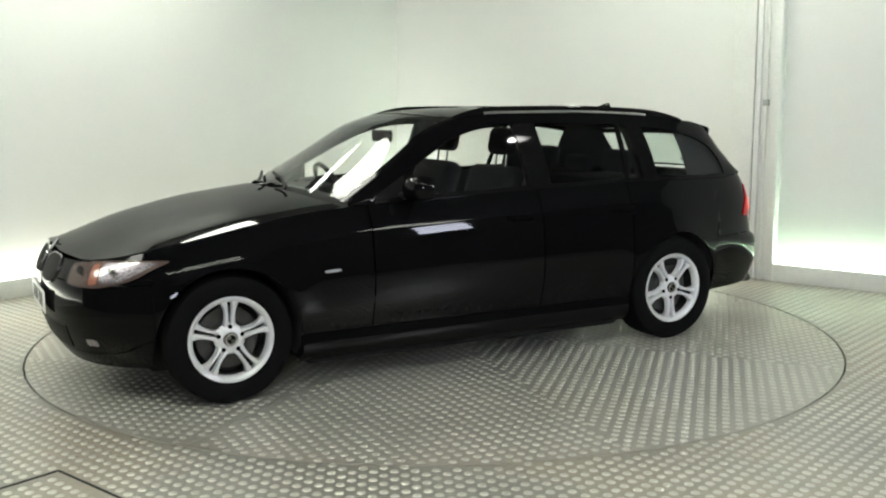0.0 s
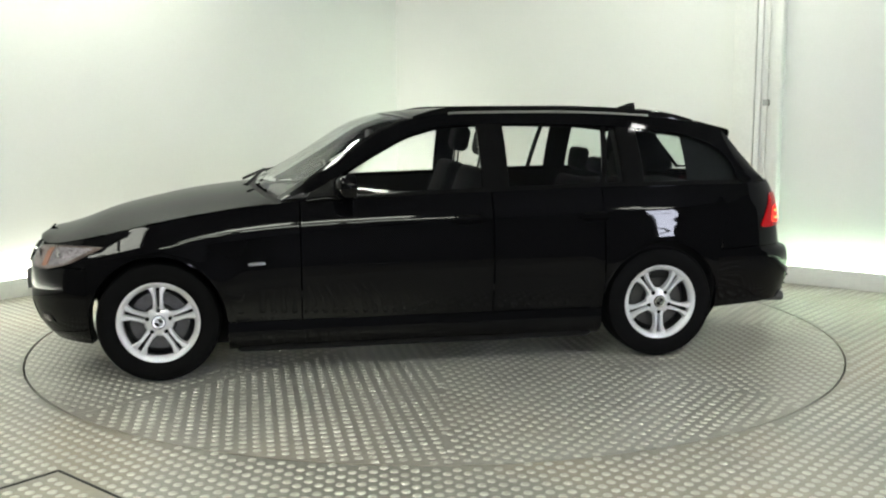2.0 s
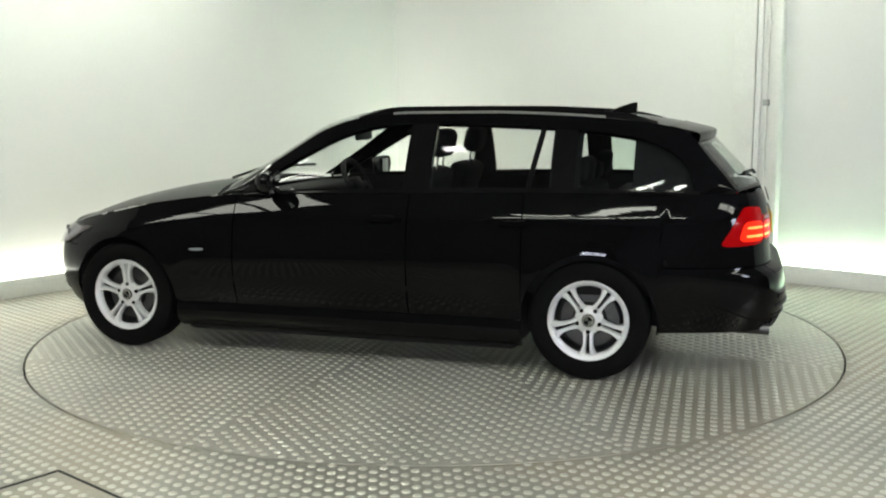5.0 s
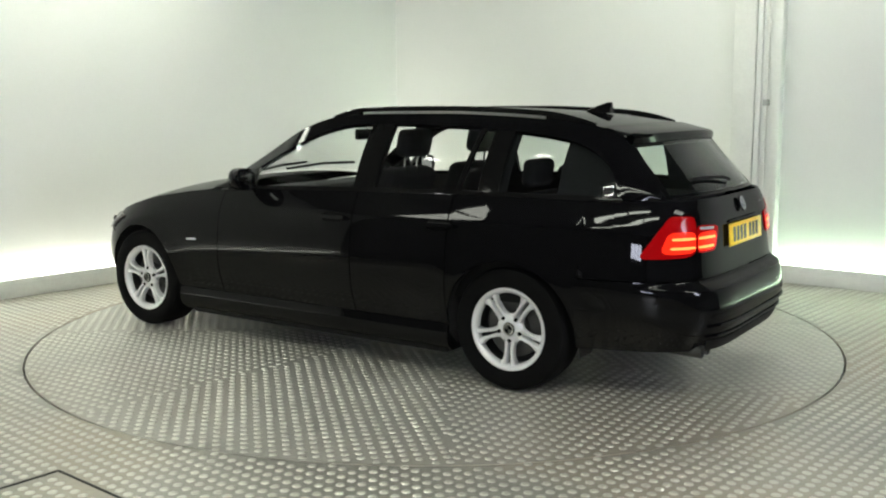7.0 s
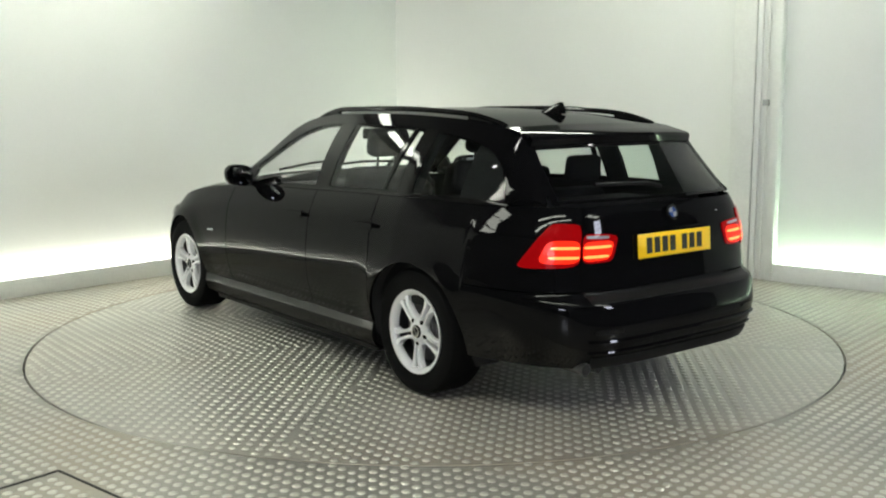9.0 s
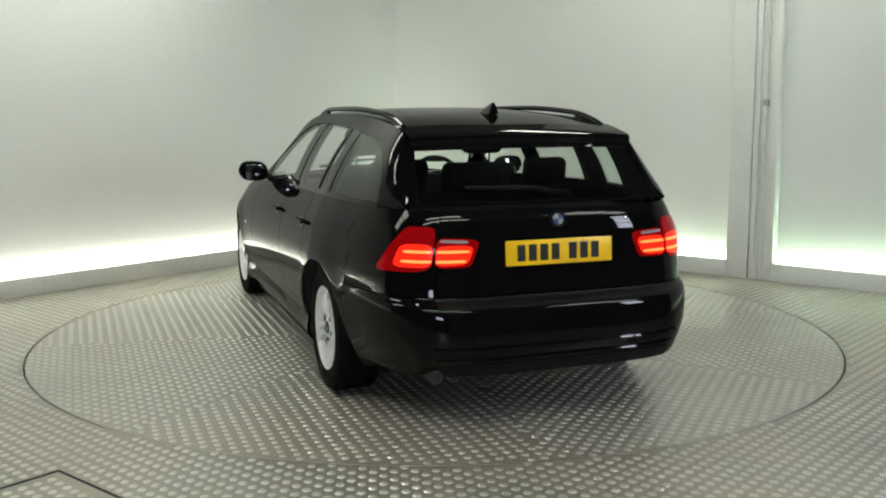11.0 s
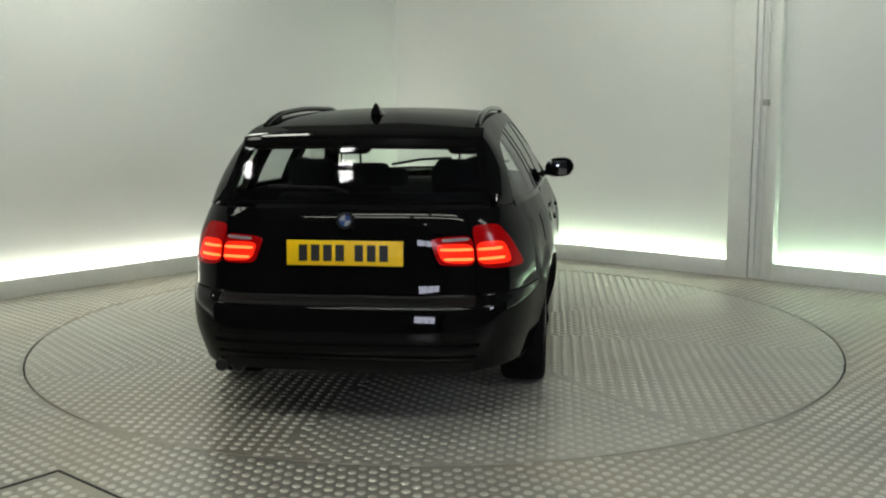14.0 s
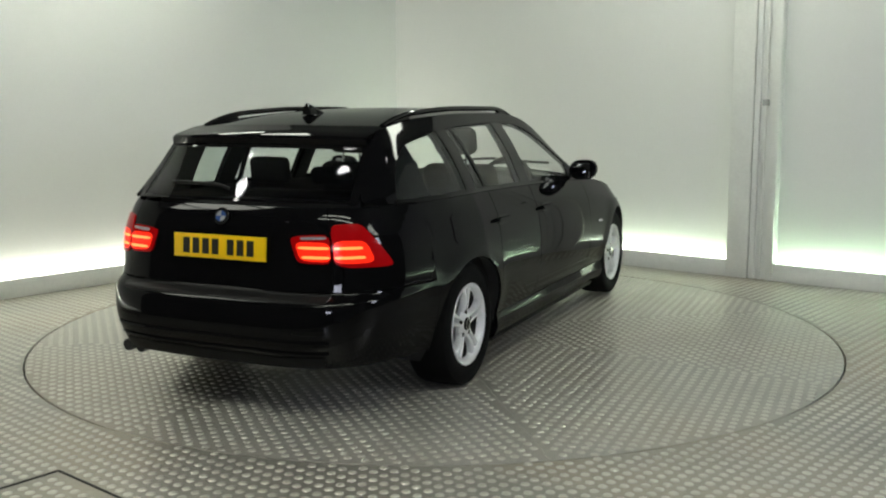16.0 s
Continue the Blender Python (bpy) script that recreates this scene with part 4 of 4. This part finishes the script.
        rounded_patch(bm, kg2, nose, 0.014, sg, 0.004)
        part("grille_mesh", bm, M_PLASTIC, g, "black grille slats")
        # tail lights
        ol = smooth_outline([(26.6, 0.722), (26.6, 0.866), (28, 0.908), (44, 0.912), (51, 0.84), (60, 0.730), (58, 0.715)], 3)
        bm = bmesh.new()
        rounded_patch(bm, ol, tail, 0.007, sg, 0.01)
        t = part("tail_light", bm, M_RED, base, "glowing red tail light wrapping the corner")
        il = smooth_outline([(25.6, 0.735), (25.6, 0.866), (12.2, 0.858), (9.2, 0.846), (11, 0.752), (12.6, 0.737)], 3)
        bm = bmesh.new()
        rounded_patch(bm, il, tail, 0.007, sg, 0.01)
        ti = part("tail_light", bm, M_RED, tg, "glowing red inner tail light")
        for own, pts in ((t, [(27.1, 0.738), (27.1, 0.838), (45, 0.838), (50, 0.738)]), (ti, [(25.2, 0.744), (25.2, 0.830), (10.6, 0.832), (12.4, 0.748)])):
            bm = bmesh.new()
            rounded_patch(bm, smooth_outline(pts, 3), tail, 0.0078, sg, 0.002)
            part("lamp_chamber", bm, M_REDMID, own, "bright red lamp chamber")
        for z, h, ow, iw in ((0.764, 0.006, (27.4, 44.0), (13.0, 25.0)), (0.806, 0.006, (27.4, 43.0), (12.0, 25.0))):
            for own, (a, b) in ((t, ow), (ti, iw)):
                bm = bmesh.new()
                rounded_patch(bm, smooth_outline([(a, z - h), (a, z + h), (b, z + h), (b, z - h)], 3), tail, 0.0092, sg, 0.002)
                part("light_band", bm, M_REDHOT, own, "bright red light band")
        bm = bmesh.new()
        rounded_patch(bm, smooth_outline([(13, 0.840), (12.8, 0.853), (24, 0.858), (24, 0.846)], 3), tail, 0.0085, sg, 0.002)
        part("reverse_lens", bm, M_WHITE, ti, "pale reversing lamp strip")
        # side repeater, door handles
        bm = bmesh.new()
        rounded_patch(bm, smooth_outline([(0.822, 0.612), (0.828, 0.628), (0.915, 0.622), (0.912, 0.608)], 3), side, 0.007, sg)
        part("side_indicator", bm, M_WHITE, base, "clear side indicator")
        for hx in (-0.26, -0.98):
            bm = bmesh.new()
            rounded_patch(bm, smooth_outline([(hx - 0.105, 0.812), (hx - 0.105, 0.836), (hx + 0.095, 0.832), (hx + 0.095, 0.812)], 4), side, 0.030, sg, 0.016)
            part("door_handle", bm, M_PAINT, base, "gloss black bar door handle")
            bm = bmesh.new()
            rounded_patch(bm, smooth_outline([(hx - 0.07, 0.792), (hx - 0.07, 0.846), (hx + 0.07, 0.844), (hx + 0.07, 0.792)], 4), side, 0.003, sg, 0.003)
            part("handle_recess", bm, M_GLOSSBLACK, base)
        mirror_part(base, sg)
        seat(base, sg * 0.37)
        # inner trim of the doors
        both_in = panel("door_trim", M_PLASTIC, base, side, span(-1.9, 0.9, 24), lambda x: 0.45, lambda x: side_top(x) - 0.006, 3, mirror=sg, out=-0.075, depth=0.0, label="black inner door trim")
    rear_bench(base)

    # rear end details
    pm = Matrix.Translation((-2.288, 0, 0.789)) @ Matrix.Rotation(radians(180), 4, "Z") @ Matrix.Rotation(radians(-4), 4, "Y")
    number_plate(tg, pm, M_PLATE, "yellow rear number plate with black bars")
    bm = bmesh.new()
    rows = []
    for y in span(-0.22, 0.22, 12):
        x = -2.276 + 0.02 * (y / 0.33) ** 2
        rows.append([Vector((x, y, 0.862)), Vector((x - 0.006, y, 0.860)), Vector((x - 0.009, y, 0.852)), Vector((x - 0.002, y, 0.848))])
    grid(bm, rows)
    part("handle_strip", bm, M_PAINT, tg, "gloss black tailgate grip strip")
    roundel(tg, Matrix.Translation((-2.262, 0, 0.928)) @ Matrix.Rotation(radians(180), 4, "Z") @ Matrix.Rotation(radians(-18), 4, "Y"), 0.041)
    for i in range(4):
        bm = bmesh.new()
        box(bm, -2.262, -2.254, -0.36 - 0.032 * i, -0.338 - 0.032 * i, 0.893, 0.918, 0.001, Matrix.Translation((0.012 + i * 0.006, 0, 0)))
        part("model_letter", bm, M_CHROME, tg, "small silver badge character bar")
    for zc, hz in ((0.398, 0.007), (0.345, 0.005)):
        bm = bmesh.new()
        rows = []
        for u in [-1 + 2 * i / 40 for i in range(41)]:
            row = []
            for dz, o in ((hz, 0.0), (hz * 0.7, 0.006), (-hz * 0.6, 0.0115), (-hz, 0.0)):
                p = tail(abs(u) * 30, zc + dz, o)
                row.append(Vector((p.x, math.copysign(p.y, u), p.z)))
            rows.append(row)
        grid(bm, rows)
        part("bumper_ridge", bm, M_PAINT, base, "gloss black ridge along the bumper")
    panel("sill_protector", M_SATIN, base, mir(lambda u, z, out=0.0: tail(u * 25.5, z, out)), [-1 + 2 * i / 36 for i in range(37)], lambda u: 0.566, lambda u: 0.6055, 8, out=0.003, label="satin black loading sill strip", depth=0.004)
    panel("diffuser", M_PLASTIC, base, mir(lambda u, z, out=0.0: tail(u * 28, z, out)), [-1 + 2 * i / 30 for i in range(31)], lambda u: 0.268, lambda u: 0.318, 4, out=0.006, label="black plastic lower bumper insert")
    for sg in (1, -1):
        bm = bmesh.new()
        rounded_patch(bm, smooth_outline([(13, 0.43), (13, 0.452), (27, 0.452), (27, 0.43)], 3), tail, 0.004, sg, 0.003)
        part("reflector", bm, M_GLOSSBLACK, base)
    for y in (0.50, 0.58):
        bm = bmesh.new()
        tube(bm, [(-1.95, y, 0.275), (-2.285, y, 0.268)], 0.030, 20)
        ex = part("exhaust_pipe", bm, M_DISC, base, "round steel exhaust tailpipe")
        bm = bmesh.new()
        tube(bm, [(-2.280, y, 0.268), (-2.2865, y, 0.268)], 0.026, 20)
        part("pipe_mouth", bm, M_PIT, ex)
    bm = bmesh.new()
    rounded_patch(bm, smooth_outline([(-1.56, 0.755), (-1.56, 0.895), (-1.40, 0.895), (-1.40, 0.755)], 4), side, 0.0035, -1, 0.0035)
    part("fuel_flap", bm, M_PAINT, base, "gloss black fuel filler flap")
    # rear wiper
    bm = bmesh.new()
    tube(bm, [top_skin(9.80, 0.0, 0.022), top_skin(9.72, 0.12, 0.028), top_skin(9.66, 0.62, 0.024)], 0.009, 8)
    part("rear_wiper", bm, M_PLASTIC, base, "black rear wiper arm")
    for k0, k1 in ((-0.05, -0.72), (0.45, -0.15)):
        bm = bmesh.new()
        tube(bm, [top_skin(0.0, k0, 0.012) + Vector((0.05, 0, 0)), top_skin(0.12, (k0 + k1) / 2, 0.026), top_skin(0.22, k1, 0.022)], 0.009, 8)
        part("wiper", bm, M_PLASTIC, base, "black windscreen wiper")
    # nose details
    z = 0.735
    roundel(base, Matrix.Translation((nose(0, 0.70).x - 0.008, 0, 0.722)) @ Matrix.Rotation(radians(-40), 4, "Y"), 0.041)
    number_plate(base, Matrix.Translation((2.142, 0, 0.47)), M_PLATEW, "white front number plate with black bars")
    panel("lower_grille", M_PLASTIC, base, mir(lambda u, z, out=0.0: nose(u * 22, z, out)), [-1 + 2 * i / 20 for i in range(21)], lambda u: 0.275, lambda u: 0.385, 4, out=0.004, label="black lower air intake")

    # cabin and underside
    bm = bmesh.new()
    box(bm, -1.0, 1.72, -0.62, 0.62, 0.135, 0.46, 0.03)
    box(bm, -2.06, -0.98, -0.62, 0.62, 0.25, 0.46, 0.03)
    box(bm, -0.99, 0.99, -0.82, 0.82, 0.125, 0.42, 0.03)
    box(bm, 0.72, 1.80, -0.58, 0.58, 0.40, 0.66, 0.03)
    box(bm, -2.14, -1.30, -0.60, 0.60, 0.40, 0.60, 0.03)
    part("underbody", bm, M_PLASTIC, base, "dark underside of the car")
    for ax in (AXLE, -AXLE):
        for sg in (1, -1):
            bm = bmesh.new()
            rows = []
            for i in range(25):
                a = radians(-20 + 220 * i / 24)
                p = Vector((ax + 0.366 * math.cos(a), 0, 0.317 + 0.366 * math.sin(a)))
                rows.append([p + Vector((0, sg * 0.60, 0)), p + Vector((0, sg * (breadth(p.x, min(0.66, p.z)) - 0.012), 0))])
            grid(bm, rows)
            part("wheel_housing", bm, M_PIT, base, "black wheel arch liner")
    made_box("dashboard", M_PLASTIC, base, 0.46, 0.80, -0.70, 0.70, 0.62, 0.915, 0.05, "black dashboard", segs=3)
    bm = bmesh.new()
    ring = []
    sm = Matrix.Translation((0.36, -0.37, 0.90)) @ Matrix.Rotation(radians(-65), 4, "Y")
    for i in range(33):
        t = 2 * math.pi * i / 32
        ring.append(sm @ Vector((0.185 * math.cos(t), 0.185 * math.sin(t), 0)))
    tube(bm, ring, 0.016, 10)
    sw = part("steering_wheel", bm, M_PLASTIC, base, "black steering wheel")
    bm = bmesh.new()
    box(bm, -0.06, 0.06, -0.08, 0.08, -0.05, 0.01, 0.02, sm)
    box(bm, -0.02, 0.02, -0.175, 0.175, -0.02, 0.0, 0.005, sm)
    part("wheel_boss", bm, M_PLASTIC, sw)
    bm = bmesh.new()
    box(bm, 0.16, 0.19, -0.125, 0.125, 1.215, 1.285, 0.012)
    im = part("rear_view_mirror", bm, M_PLASTIC, base, "black interior mirror")
    bm = bmesh.new()
    box(bm, -1.98, -1.42, -0.60, 0.60, 0.915, 0.93, 0.005)
    part("luggage_cover", bm, M_CLOTH, base, "black luggage cover")
    bm = bmesh.new()
    grid(bm, [[top_skin(s, k, -0.035) for k in span(-0.93, 0.93, 12)] for s in span(3.1, 7.9, 16)])
    part("headlining", bm, M_CLOTH, base, "dark headlining")
    for x, sg, ph in ((AXLE, 1, 90), (-AXLE, 1, -90), (AXLE, -1, 90), (-AXLE, -1, -54)):
        wheel(base, x, sg, ph)
    return base


room()
ceiling_lights()
fill_lights()
spot_lights()
rear_windows()
floor_things()
table = turntable()
estate = car()


def motions():
    """The platform turns evenly and carries the car, which stands a little off its middle."""
    rows_t, rows_c = [], []
    for i in range(17):
        a = 207.972 - 8.9628 * i
        spin = Matrix.Rotation(radians(a), 4, "Z")
        rows_t.append((i, spin.copy()))
        rows_c.append((i, spin @ Matrix.Translation((0.2557, 0.1328, 0.0045))))
    walk(table, rows_t)
    walk(estate, rows_c)


motions()
